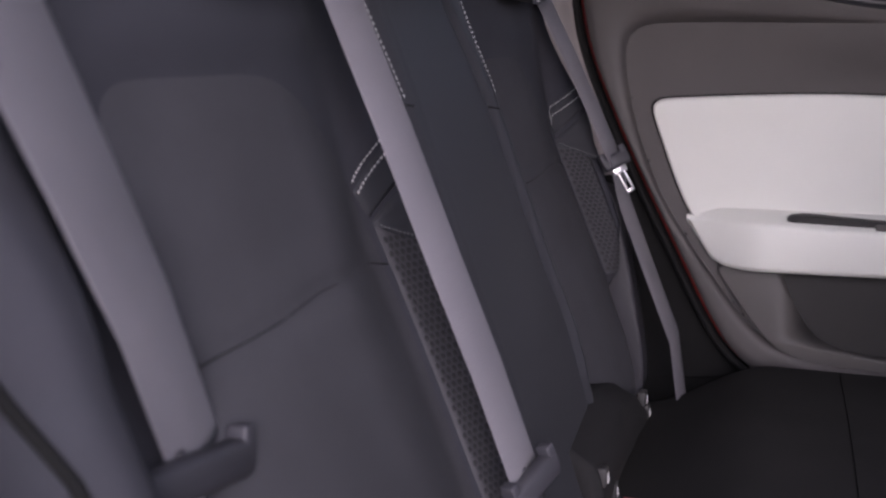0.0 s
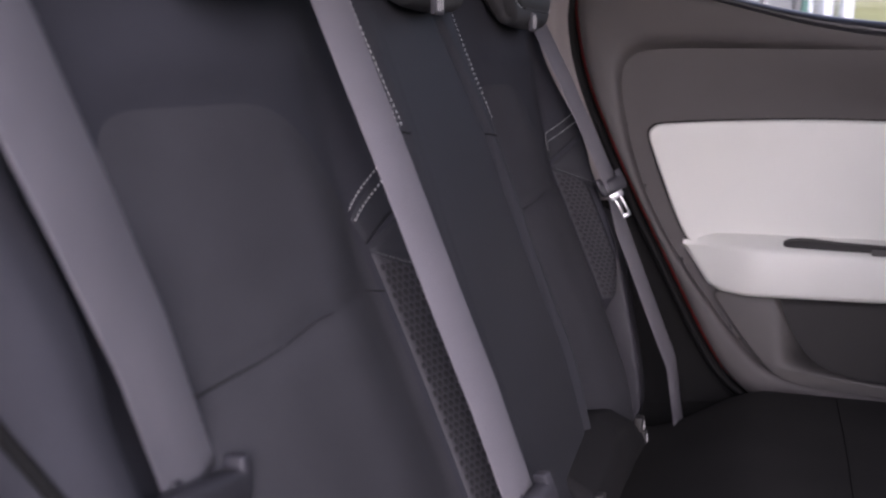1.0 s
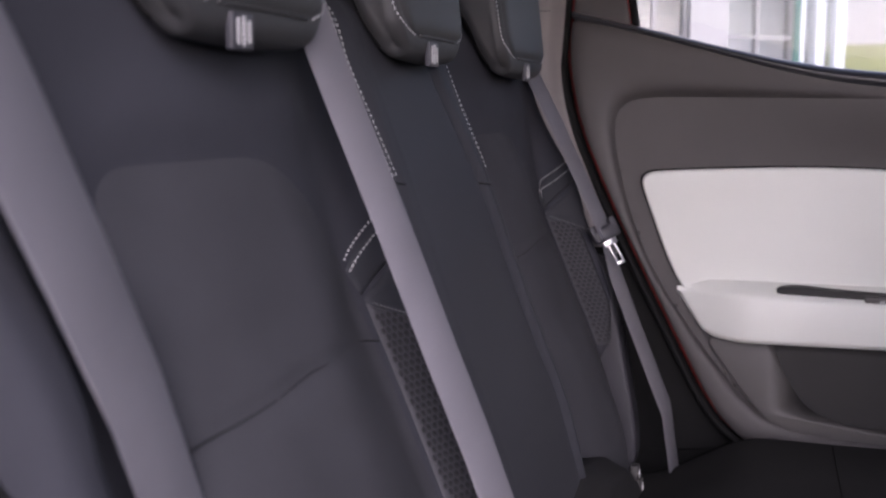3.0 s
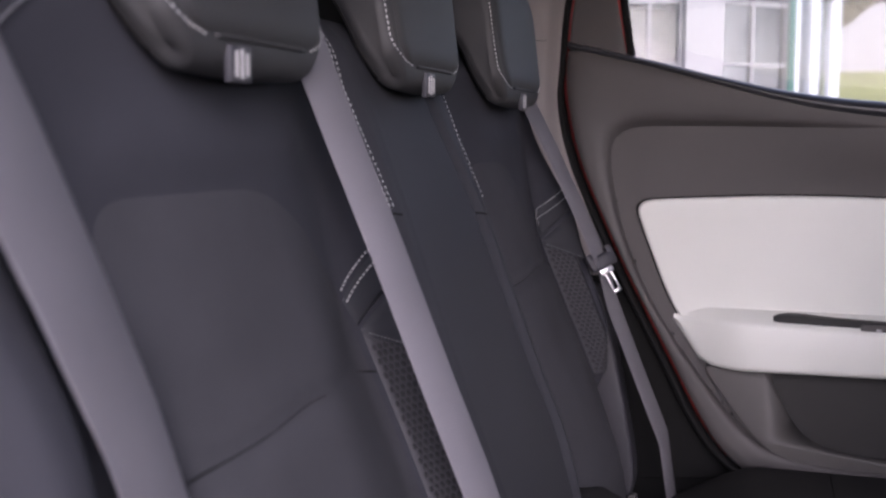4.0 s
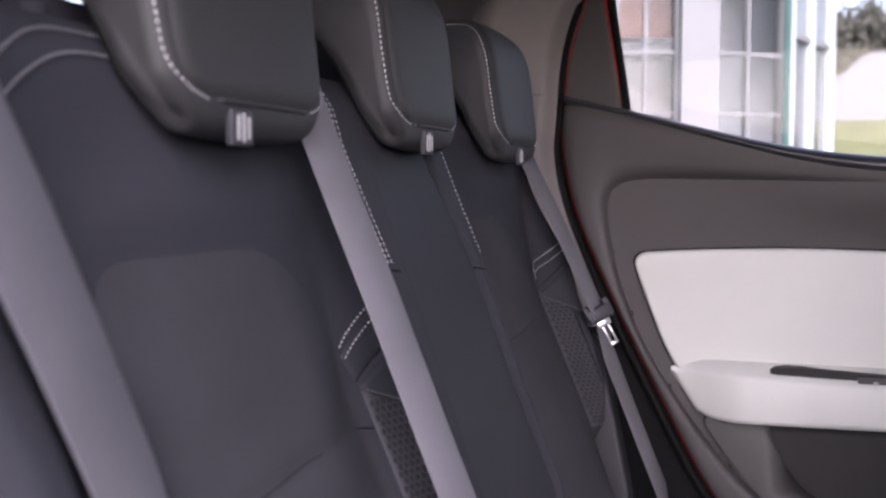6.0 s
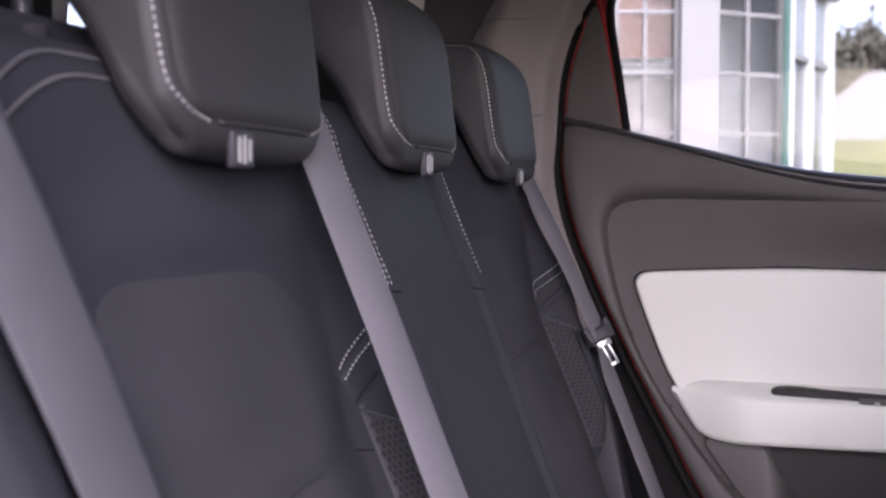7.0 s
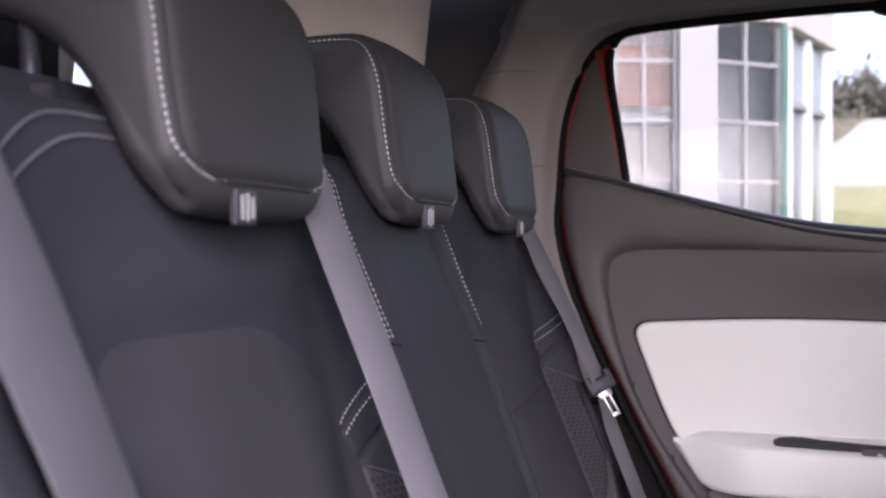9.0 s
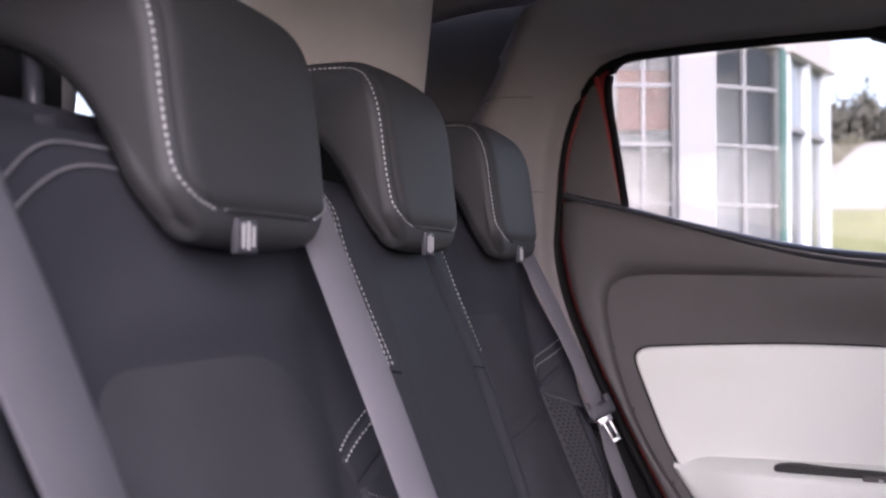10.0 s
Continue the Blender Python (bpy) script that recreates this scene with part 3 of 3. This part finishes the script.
def recess_fn(u, v):
    """The sunken field; its upper edge runs out towards the front of the door."""
    x, z = -0.262 + (X1 + 0.262) * u, -0.545 + 0.556 * v
    return (x, 1.7565 - 0.0174 * smoothstep(-0.12, 0.22, x) * smoothstep(-0.10, -0.004, z), z)


bm = grid(recess_fn, 60, 60)
bmesh.ops.delete(bm, geom=[f for f in bm.faces if f.calc_center_median().x < lerp(f.calc_center_median().z, (-0.50, -0.395, -0.282, -0.17, -0.058, 0.0), (-0.025, -0.11, -0.188, -0.235, -0.26, -0.26)) - 0.005], context="FACES")
part("recess", bm, M["trim"], door_card, "dark grey recessed panel")
white = rounded([(-0.100, -0.335), (-0.146, -0.302), (-0.1985, -0.168), (-0.2165, -0.113), (-0.155, -0.108), (-0.054, -0.103), (0.049, -0.100), (0.171, -0.102), (X1, -0.115), (X1, -0.325)], 3)
part("trim_gap", slab([(c.x + (c.x - 0.2) * 0.008, c.y + (0.0022 if c.y > -0.2 else 0)) for c in white], 1.7525, 0.004, 0.001), M["rubber"], door)
part("upper_trim", slab([(c.x, c.y) for c in white], 1.744, 0.012, 0.006), M["white"], door, "white smooth door trim panel")


def arm_fn(u, v):
    x = -0.148 + (X1 + 0.148) * u ** 1.6
    g = smoothstep(-0.152, -0.02, x)
    yf = 1.744 - 0.048 * g
    zt = -0.300 + 0.016 * smoothstep(-0.15, -0.09, x)
    zf = -0.300 - 0.006 * smoothstep(-0.1, 0.2, x)
    zb = lerp(x, (-0.152, -0.106, -0.085, -0.05, X1), (-0.306, -0.370, -0.379, -0.381, -0.372))
    pts = [(1.752, zt), (1.746, zt), (lerp(0.5, (0, 1), (1.746, yf)), (zt + zf) / 2 + 0.001), (yf + 0.006, zf + 0.001), (yf + 0.001, zf - 0.003), (yf, zf - 0.008), (yf + 0.001, lerp(0.5, (0, 1), (zf, zb))), (yf + 0.003, zb + 0.010), (yf + 0.006, zb + 0.003), (yf + 0.014, zb), (1.757, zb)]
    y, z = pts[round(v * 10)]
    return (x, y, max(z, zb))


armrest = part("armrest", grid(arm_fn, 90, 10), M["white"], door, "white armrest shelf")
slot = rounded([(0.009, -0.284), (0.009, -0.303), (0.134, -0.3115), (X1, -0.322), (X1, -0.300), (0.134, -0.292)], 2)
part("slot_shade", slab([(p.x, p.y) for p in slot], 1.7080, 0.04, 0.002), M["pocket"], armrest, "dark slab for the shade in the pull slot")
switch = part("window_switch", block((0.138, 1.702, -0.310), (0.200, 1.722, -0.295), 0.002), M["trim_light"], armrest, "grey window switch")
part("switch_mark", boxed((0.160, 1.7012, -0.306), (0.167, 1.7030, -0.300)), M["thread"], switch, smooth=False)
low = rounded([(-0.108, -0.372), (0.002, -0.378), (0.010, -0.410), (0.026, -0.445), (0.057, -0.492), (0.106, -0.514), (0.172, -0.522), (X1, -0.525), (X1, -0.560), (0.10, -0.545), (0.02, -0.527), (-0.02, -0.495), (-0.07, -0.430)], 2)
part("lower_panel", slab([(p.x, p.y) for p in low], 1.742, 0.014, 0.005), M["trim_light"], door, "lighter grey lower door panel")


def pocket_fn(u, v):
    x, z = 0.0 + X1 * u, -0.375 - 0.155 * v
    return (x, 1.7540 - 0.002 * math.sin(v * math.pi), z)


part("pocket_shade", grid(pocket_fn, 40, 20), M["pocket"], door, "dark sheet for the shade in the door pocket")


def sill_fn(u, v):
    k = round(v * 59)
    p = sill_line[k]
    a = u * math.pi
    grow = smoothstep(-0.2, 0.2, p.x)
    return (p.x, 1.748 + 0.012 - 0.028 * math.sin(a), p.y - 0.001 - (0.014 + 0.016 * grow) * (1 - math.cos(a)) / 2 + 0.006)


sill_line = resample([(*p, 0) for p in rounded([(*p, 0) for p in SILL], 2, False)], 60)
part("window_sill", grid(sill_fn, 10, 59), M["sill"], door, "satin black window sill strip")
quarter = rounded([(-0.330, 0.125), (-0.324, 0.200), (-0.311, 0.250), (-0.290, 0.320), (-0.278, 0.336), (-0.267, 0.305), (-0.238, 0.150), (-0.228, 0.100)], 2)
part("quarter_trim", slab([(p.x, p.y) for p in quarter], 1.745, 0.015, 0.004), M["trim"], door, "dark grey corner trim")
for name, pts, r, mat in (
    ("glass_seal", [(-0.226, 0.118), (-0.240, 0.21), (-0.257, 0.315), (-0.252, 0.350), (-0.232, 0.373), (-0.205, 0.377), (-0.049, 0.386), (0.135, 0.393), (0.36, 0.39)], 0.0072, "rubber"),
    ("corner_strip", [(-0.234, 0.122), (-0.249, 0.210), (-0.267, 0.31), (-0.276, 0.345)], 0.0042, "red"),
):
    part(name, tube([(p.x, 1.752, p.y) for p in rounded([(*p, 0) for p in pts], 2, False)], r, 8), M[mat], door)
part("painted_corner", slab(rounded([(-0.268, 0.318), (-0.290, 0.350), (-0.262, 0.372), (-0.225, 0.382), (-0.253, 0.352), (-0.258, 0.300), (-0.228, 0.130), (-0.236, 0.130)], 1), 1.757, 0.004, 0.001), M["red"], door, "red painted window frame")
part("door_flange", tube([(p[0] - 0.0060, 1.774, p[1]) for p in rounded([(*q, 0) for q in DOOR_EDGE], 2, False)], 0.0030), M["red"], door, "red painted door edge")
part("upper_flange", tube([(p.x, 1.762, p.y) for p in rounded([(-0.333, 0.146, 0), (-0.329, 0.205, 0), (-0.318, 0.252, 0), (-0.290, 0.335, 0), (-0.262, 0.375, 0), (-0.22, 0.388, 0)], 2, False)], 0.0028), M["red"], door, "red painted frame edge")
pane = part("window_pane", slab(rounded([(-0.225, 0.110), (-0.255, 0.320), (-0.240, 0.375), (X1, 0.40), (X1, 0.0)], 1), 1.760, 0.004, 0.0005), M["glass"], door, "clear side window glass", smooth=False)
pane.visible_shadow = False
front = rounded([(0.132, 0.393), (0.25, 0.352), (0.40, 0.28), (0.44, 0.20), (0.48, 0.02), (0.75, 0.02), (0.75, 0.41), (0.2, 0.41)], 1)
part("front_frame", slab([(p.x, p.y) for p in front], 1.748, 0.02, 0.004), M["rubber"], door, "black window frame corner")

# ---- body shell ----
# one moulded shell: the rear pillar's trim, bending over the door into the roof rail
OPENING = [(-0.246, -0.24), (-0.294, -0.133), (-0.334, -0.039), (-0.348, 0.055), (-0.343, 0.14), (-0.339, 0.20), (-0.330, 0.25), (-0.313, 0.30), (-0.286, 0.350), (-0.244, 0.380), (-0.05, 0.393), (0.2, 0.397), (0.80, 0.402)]
OUTER = [(-0.62, -0.24), (-0.61, -0.133), (-0.60, -0.039), (-0.585, 0.055), (-0.57, 0.14), (-0.558, 0.20), (-0.535, 0.285), (-0.500, 0.327), (-0.450, 0.381), (-0.395, 0.430), (-0.20, 0.475), (0.2, 0.50), (0.80, 0.50)]
rim = rounded([(*p, 0) for p in OPENING], 3, False)
rear = rounded([(*p, 0) for p in OUTER], 3, False)


def shell_fn(u, v):
    p, q = rim[round(u * (len(rim) - 1))], rear[round(u * (len(rim) - 1))]
    v = v ** 1.5
    c = p.lerp(q, v)
    e = v * (q - p).length
    s = lerp(c.x, (-0.37, -0.22), (0.27, 0.39))
    y = 1.752 - 0.030 * smoothstep(0, 0.022, e) - 0.052 * smoothstep(0.01, 0.11, e)
    y += 0.04 * smoothstep(-0.10, -0.24, c.y) - 0.30 * smoothstep(s, s + 0.31, c.y) ** 1.3 + 0.14 * smoothstep(0.45, 1.0, v) ** 2 * smoothstep(-0.30, -0.44, c.x)
    return (c.x, y, c.y)


structure("wall_pillar", grid(shell_fn, len(rim) - 1, 40, (0, 0.06, 0)), M["pillar"], "grey-brown moulded pillar trim and roof rail", "pillar", True)
seal = [(p.x + 0.004, 1.754, p.y - 0.003) for p in reversed(rim) if p.y > 0.10 or p.x > -0.2] + [(p[0] - 0.016, 1.754, p[1] - 0.002) for p in DOOR_EDGE[2:]]
structure("trim_door_seal", tube([tuple(p) for p in resample(rounded(seal, 1, False), 90)], 0.0058, 10), M["rubber"], "black rubber door seal", "seal", True)
for z0, z1, x0, x1 in ((0.300, 0.306, -0.535, -0.372), (0.150, 0.150, -0.42, -0.362)):
    line = []
    for x in np.linspace(x0, x1, 14):
        z = z0 + (z1 - z0) * (x - x0) / (x1 - x0)
        k = min(range(len(rim)), key=lambda i: abs((rim[i].lerp(rear[i], (x - rim[i].x) / (rear[i].x - rim[i].x)) if rim[i].x < -0.28 else rear[-1]).y - z))
        v = max(0.0, (x - rim[k].x) / (rear[k].x - rim[k].x)) ** (1 / 1.5)
        y = shell_fn(k / (len(rim) - 1), v)[1]
        line.append((x, y - 0.0009, z))
    structure("trim_pillar_seam", tube(line, 0.0007), M["trim"], "thin seam in the pillar trim", "seam", True)
jamb = [(-0.46, -0.62), (-0.46, 0.47), (-0.20, 0.47), (-0.262, 0.36), (-0.300, 0.31), (-0.318, 0.25), (-0.324, 0.146)] + [(x + 0.008, z) for x, z in DOOR_EDGE[1:]]
structure("wall_door_jamb", slab(jamb, 1.782, 0.018, 0.002), M["rubber"], "black panel for the shaded gap behind the seal", "door jamb")
structure("trim_seat_side", slab(rounded([(-0.262, -0.24), (-0.232, -0.36), (-0.190, -0.58), (-0.225, -0.60), (-0.28, -0.45), (-0.30, -0.26)], 2), 1.668, 0.05, 0.006), M["plastic"], "grey plastic side trim beside the seat", "trim", True)
structure("trim_arch_liner", boxed((-0.6, 1.80, -0.9), (0.75, 1.84, -0.02)), M["rubber"], "black panel for the shade low beside the door", "panel")
def tailgate_fn(u, v):
    return (-0.66 + 0.09 * v - 0.02 * math.sin(u * math.pi) + 0.050 * smoothstep(0.60, 0.88, u) - 0.075 * smoothstep(0.86, 1.0, u) ** 1.3, 0.25 + 1.47 * u, -0.4 + 0.9 * v)


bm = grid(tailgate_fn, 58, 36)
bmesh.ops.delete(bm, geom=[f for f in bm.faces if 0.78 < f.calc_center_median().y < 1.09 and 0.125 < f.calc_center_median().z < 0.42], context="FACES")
gate = structure("wall_tailgate", bm, M["tailgate"], "tailgate trim behind the seat, brightened in its colour", "panel", True)
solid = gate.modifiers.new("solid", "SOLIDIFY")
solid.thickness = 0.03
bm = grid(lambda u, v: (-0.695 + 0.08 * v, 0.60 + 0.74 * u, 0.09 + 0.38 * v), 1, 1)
rear_glass = structure("window_rear", bm, M["glass"], "rear window glass behind an opening cut to the view", "window")
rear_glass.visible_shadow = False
structure("trim_headrest_shade", block((-0.63, 0.24, -0.02), (-0.57, 0.742, 0.34), 0.01), M["carpet"], "dark block for the shade behind the near headrest", "trim", True)
structure("trim_gap_shade", block((-0.61, 1.08, -0.02), (-0.530, 1.62, 0.19), 0.01), M["carpet"], "dark block for the shade between the headrests", "trim", True)
structure("wall_corner_shade", boxed((-0.78, 1.745, -0.6), (-0.36, 1.765, 0.5)), M["trim"], "dark panel for the shaded gap beside the tailgate", "panel")


def roof_fn(u, v):
    x, y = -0.75 + 2.4 * u, 0.24 + 1.45 * v
    d = abs(y - 1.0) / 0.75
    return (x, y, 0.50 - 0.06 * d ** 5 - 0.05 * smoothstep(-0.4, -0.75, x))


structure("ceiling", grid(roof_fn, 40, 40, (0, 0, 0.06)), M["headliner"], "grey-brown cloth headliner", "ceiling", True)
for y0, y1 in ((0.34, 0.84), (1.16, 1.66)):
    structure("wall_seat_shade", block((0.56, y0, -0.80), (0.70, y1, 0.10), 0.03), M["carpet"], "unseen front seat block that shades the lower bench", "seat back")
structure("wall_low_light_block", boxed((0.50, 0.20, -0.86), (1.7, 0.25, 0.02)), M["trim"], "unseen door panel that cuts low light from the front", "wall")
structure("wall_sill_shade", boxed((-0.75, 0.18, -0.90), (0.50, 0.25, -0.49)), M["rubber"], "unseen black sill block that shades the lower bench", "sill")
structure("floor", boxed((-0.75, 0.22, -0.86), (1.7, 1.80, -0.80)), M["carpet"], "dark carpeted car floor", "floor")
structure("wall_front", boxed((1.66, 0.22, -0.86), (1.72, 1.80, -0.10)), M["carpet"], "dark front bulkhead", "wall")
structure("wall_front_door", boxed((0.74, 1.75, -0.86), (1.7, 1.80, 0.02)), M["trim"], "grey front door lining", "wall")
structure("wall_rail_shade", boxed((-0.75, 0.17, 0.40), (1.7, 0.25, 0.50)), M["headliner"], "unseen roof rail that shades the near headrest", "roof rail")
near_wall = [(-0.75, -0.86), (-0.02, -0.86), (-0.02, -0.56), (-0.10, -0.494), (-0.165, -0.366)] + OPENING[:-2] + [(-0.05, 0.50), (-0.75, 0.50)]
structure("wall_pillar_shade", slab(near_wall, 0.18, 0.06, 0.002), M["pillar"], "unseen pillar and arch that shade the near seat", "pillar")


# ---- outside ----
G = -H
structure("ground", boxed((-250, -250, G - 0.3), (250, 400, G)), M["grass"], "dry yellow-green lawn to the horizon", "lawn")
structure("pavement", boxed((-9, -9, G), (9, 5.2, G + 0.004)), M["concrete"], "unseen grey drive that bounces light into the car", "pavement")
house = thing("house", (-1.0, 8.0, G), "white garden house with mullioned windows", "house")


def facade(start, azimuth):
    """Turns a facade laid along x (to its right) and z into place; y runs into the house."""
    a = radians(90 - azimuth)
    m = Matrix.Rotation(a, 4, "Z")
    m.translation = Vector((*start, 0))
    return m


def placed(bm, m):
    bm.transform(m)
    return bm


def window(m, x0, x1, z0, z1, cols, rows, frame_mat, bar=0.022, edge=0.035):
    win = part("window", placed(boxed((x0, 0.04, z0), (x1, 0.05, z1)), m), M["house_glass"], house, "clear window with white glazing bars", smooth=False)
    bm = bmesh.new()
    for lo, hi in (((x0 - edge, 0, z0), (x0, 0.08, z1)), ((x1, 0, z0), (x1 + edge, 0.08, z1)), ((x0 - edge, 0, z1), (x1 + edge, 0.08, z1 + edge)), ((x0 - edge, 0, z0 - edge), (x1 + edge, 0.08, z0))):
        box(bm, lo, hi)
    part("window_frame", placed(bm, m), frame_mat, win, smooth=False)
    for k in range(1, cols):
        x = x0 + (x1 - x0) * k / cols
        part("glazing_bar", placed(boxed((x - bar / 2, 0.02, z0), (x + bar / 2, 0.06, z1)), m), M["stucco"], win, smooth=False)
    for k in range(1, rows):
        z = z0 + (z1 - z0) * k / rows
        part("glazing_bar", placed(boxed((x0, 0.015, z - bar / 2), (x1, 0.055, z + bar / 2)), m), M["stucco"], win, smooth=False)
    return win


FA = facade((-0.60, 7.0), 72)
FB = facade((-0.35, 7.08), 50)
FC = facade((0.13, 7.46), 18)
window(FA, -2.256, -0.0, -0.335, 1.64, 12, 5, M["stucco"])
window(FB, 0.015, 0.551, -0.335, 1.64, 2, 5, M["stucco"], 0.022, 0.004)
part("corner_post", placed(boxed((0.555, -0.02, G), (0.605, 0.08, 1.54)), FB), M["green"], house, "dark green corner post", smooth=False)
part("post", placed(boxed((0.02, -0.10, G), (0.265, 0.12, 3.2)), FA), M["stucco"], house, "white square post", smooth=False)
for m, x0, x1 in ((FA, -2.4, 0.0), (FB, 0.0, 0.62)):
    part("wall", placed(boxed((x0, 0.0, G), (x1, 0.12, -0.36)), m), M["cream"], house, smooth=False)
    part("fascia", placed(boxed((x0, -0.03, 1.535), (x1, 0.12, 3.0)), m), M["cream"], house, smooth=False)
part("room_wall", placed(boxed((-2.6, 1.0, G), (1.2, 1.1, 3.2)), FA), M["room"], house, smooth=False)
part("room_floor", placed(boxed((-2.6, 0.15, -0.75), (0.9, 2.2, -0.70)), FA), M["room"], house, smooth=False)
part("room_ceiling", placed(boxed((-2.6, 0.15, 2.6), (0.9, 2.2, 2.7)), FA), M["room"], house, smooth=False)
part("mirrored_roof", placed(boxed((-2.2, 0.30, 0.98), (0.30, 0.31, 1.40)), FA), M["tile"], house, "red-brown panel for a tiled roof mirrored in the glass", smooth=False)
part("mirrored_sheet", placed(boxed((-2.2, 0.33, 0.30), (0.30, 0.34, 0.84)), FA), M["cream"], house, "pale sheet for what the glass mirrors", smooth=False)
part("mirrored_roofline", placed(boxed((-2.2, 0.26, 0.86), (0.30, 0.30, 0.94)), FA), M["stucco"], house, "pale strip for the mirrored roofline", smooth=False)
# receding wing
for x, w in ((0.0, 0.05), (0.44, 0.07), (0.92, 0.12)):
    part("wing_post", placed(boxed((x, -0.008, G), (x + w, 0.06, 1.50)), FC), M["sky_reflection"], house, "white post", smooth=False)
for x0, x1 in ((0.05, 0.44), (0.51, 0.92)):
    pane = part("window", placed(boxed((x0, 0.03, -0.35), (x1, 0.04, 1.50)), FC), M["house_glass"], house, "pale window between white posts", smooth=False)
    part("glazing_bar", placed(boxed((x0, 0.0, 0.98), (x1, 0.05, 1.02)), FC), M["stucco"], pane, smooth=False)
    part("sky_reflection", placed(boxed((x0, 0.055, 0.98), (x1, 0.065, 1.50)), FC), M["sky_reflection"], pane, "pale sheet for the sky mirrored in the pane", smooth=False)
    part("mirrored_sheet", placed(boxed((x0, 0.075, -0.35), (x1 - 0.16, 0.085, 1.0)), FC), M["sky_reflection"], pane, "pale sheet for what the glass mirrors", smooth=False)
part("wing_wall", placed(boxed((0.0, 0.02, G), (1.04, 0.12, -0.35)), FC), M["cream"], house, smooth=False)
part("cornice", placed(boxed((-0.02, -0.05, 1.50), (1.05, 0.14, 1.535)), FC), M["cream"], house, smooth=False)
part("wing_fascia", placed(boxed((-0.02, -0.02, 1.535), (1.04, 0.12, 2.9)), FC), M["cream"], house, smooth=False)
part("wing_room", placed(boxed((0.0, 0.9, G), (1.04, 1.0, 1.6)), FC), M["room"], house, smooth=False)
part("wing_end", placed(boxed((1.00, 0.12, G), (1.04, 1.0, 2.9)), FC), M["cream"], house, smooth=False)

# grassy bank with a white garden wall, a clipped hedge and trees on it
structure("ground_bank", grid(lambda u, v: (-30 + 70 * u, 14 + 30 * v, G - 0.05 + 2.75 * smoothstep(0, 0.5, v) + 0.06 * noise.noise((u * 60, v * 30, 0))), 60, 30, (0, 0, -0.5)), M["grass"], "dry grassy bank beyond the house", "lawn", True)


def garden_wall(u, v):
    x = 0.6 + 12 * u
    top = 2.70 + 0.62 * smoothstep(1.5, 2.5, x)
    return (x, 29.0, 1.2 + (top - 1.2) * v)


structure("wall_garden", grid(garden_wall, 60, 4, (0, 0.3, 0)), M["stucco"], "white garden wall on the bank", "wall")
hedge = thing("hedge", (1.6, 31.0, 1.4), "clipped brown-green hedge behind the white wall", "hedge")
rng = random.Random(5)
verts, faces = [], []
for k in range(3500):
    c = Vector((rng.uniform(-2.0, 2.6), rng.uniform(30.2, 31.4), rng.uniform(1.6, 3.6)))
    q = Euler((rng.uniform(0, 6), rng.uniform(0, 6), rng.uniform(0, 6))).to_matrix()
    w = rng.uniform(0.05, 0.12)
    n = len(verts)
    verts += [c + q @ Vector(p) for p in ((-w, 0, 0), (0, -w * 0.5, 0.02), (w, 0, 0), (0, w * 0.5, 0.02))]
    faces.append((n, n + 1, n + 2, n + 3))
me = bpy.data.meshes.new("leaves")
me.from_pydata([v + Vector((0, 0, H)) - ROOT[hedge] for v in verts], [], faces)
me.materials.append(M["hedge"])
ob = new("leaves", me)
ob.parent = hedge
ob["kind"] = "stuff"
part("hedge_core", block((-2.0, 30.4, 1.2), (2.45, 31.2, 3.45), 0.2), M["hedge"], hedge)


def tree(x, y, height, spread, seed):
    rng = random.Random(seed)
    t = thing("tree", (x, y, G), "bushy dull-green tree beyond the wall", "tree", "trees behind the wall")
    bm = bmesh.new()
    bmesh.ops.create_cone(bm, cap_ends=True, segments=8, radius1=0.16, radius2=0.07, depth=height * 0.6, matrix=Matrix.Translation((x, y, G + height * 0.3)))
    for k in range(6):
        a = rng.uniform(0, 6.28)
        m = Matrix.Translation((x, y, G + height * rng.uniform(0.35, 0.55))) @ Matrix.Rotation(a, 4, "Z") @ Matrix.Rotation(radians(50), 4, "Y") @ Matrix.Translation((0, 0, spread * 0.35))
        bmesh.ops.create_cone(bm, cap_ends=True, segments=6, radius1=0.06, radius2=0.02, depth=spread * 0.7, matrix=m)
    part("trunk", bm, M["bark"], t)
    verts, faces = [], []
    for k in range(3500):
        d = Vector((rng.gauss(0, 1), rng.gauss(0, 1), rng.gauss(0, 1))).normalized()
        r = rng.uniform(0.45, 1.0) * (0.8 + 0.35 * noise.noise(d * 2.2 + Vector((seed, 0, 0))))
        c = Vector((x, y, G + height * 0.62)) + Vector((d.x * spread * r, d.y * spread * r, d.z * height * 0.40 * r))
        q = Euler((rng.uniform(0, 6), rng.uniform(0, 6), rng.uniform(0, 6))).to_matrix()
        w = rng.uniform(0.10, 0.24)
        n = len(verts)
        verts += [c + q @ Vector(p) for p in ((-w, 0, 0), (0, -w * 0.5, 0.03), (w, 0, 0), (0, w * 0.5, 0.03))]
        faces.append((n, n + 1, n + 2, n + 3))
    me = bpy.data.meshes.new("crown")
    me.from_pydata([v + Vector((0, 0, H)) - ROOT[t] for v in verts], [], faces)
    me.materials.append(M["leaf"])
    ob = new("crown", me)
    ob.parent = t
    ob["kind"] = "stuff"


for k, (x, y, h, w) in enumerate(((1.5, 36, 7.0, 1.6), (2.9, 37, 7.6, 1.7), (4.6, 36, 7.2, 1.9), (6.4, 38, 8.0, 2.0), (0.0, 38, 7.4, 1.9), (8.5, 37, 7.5, 2.0))):
    tree(x, y, h, w, k)
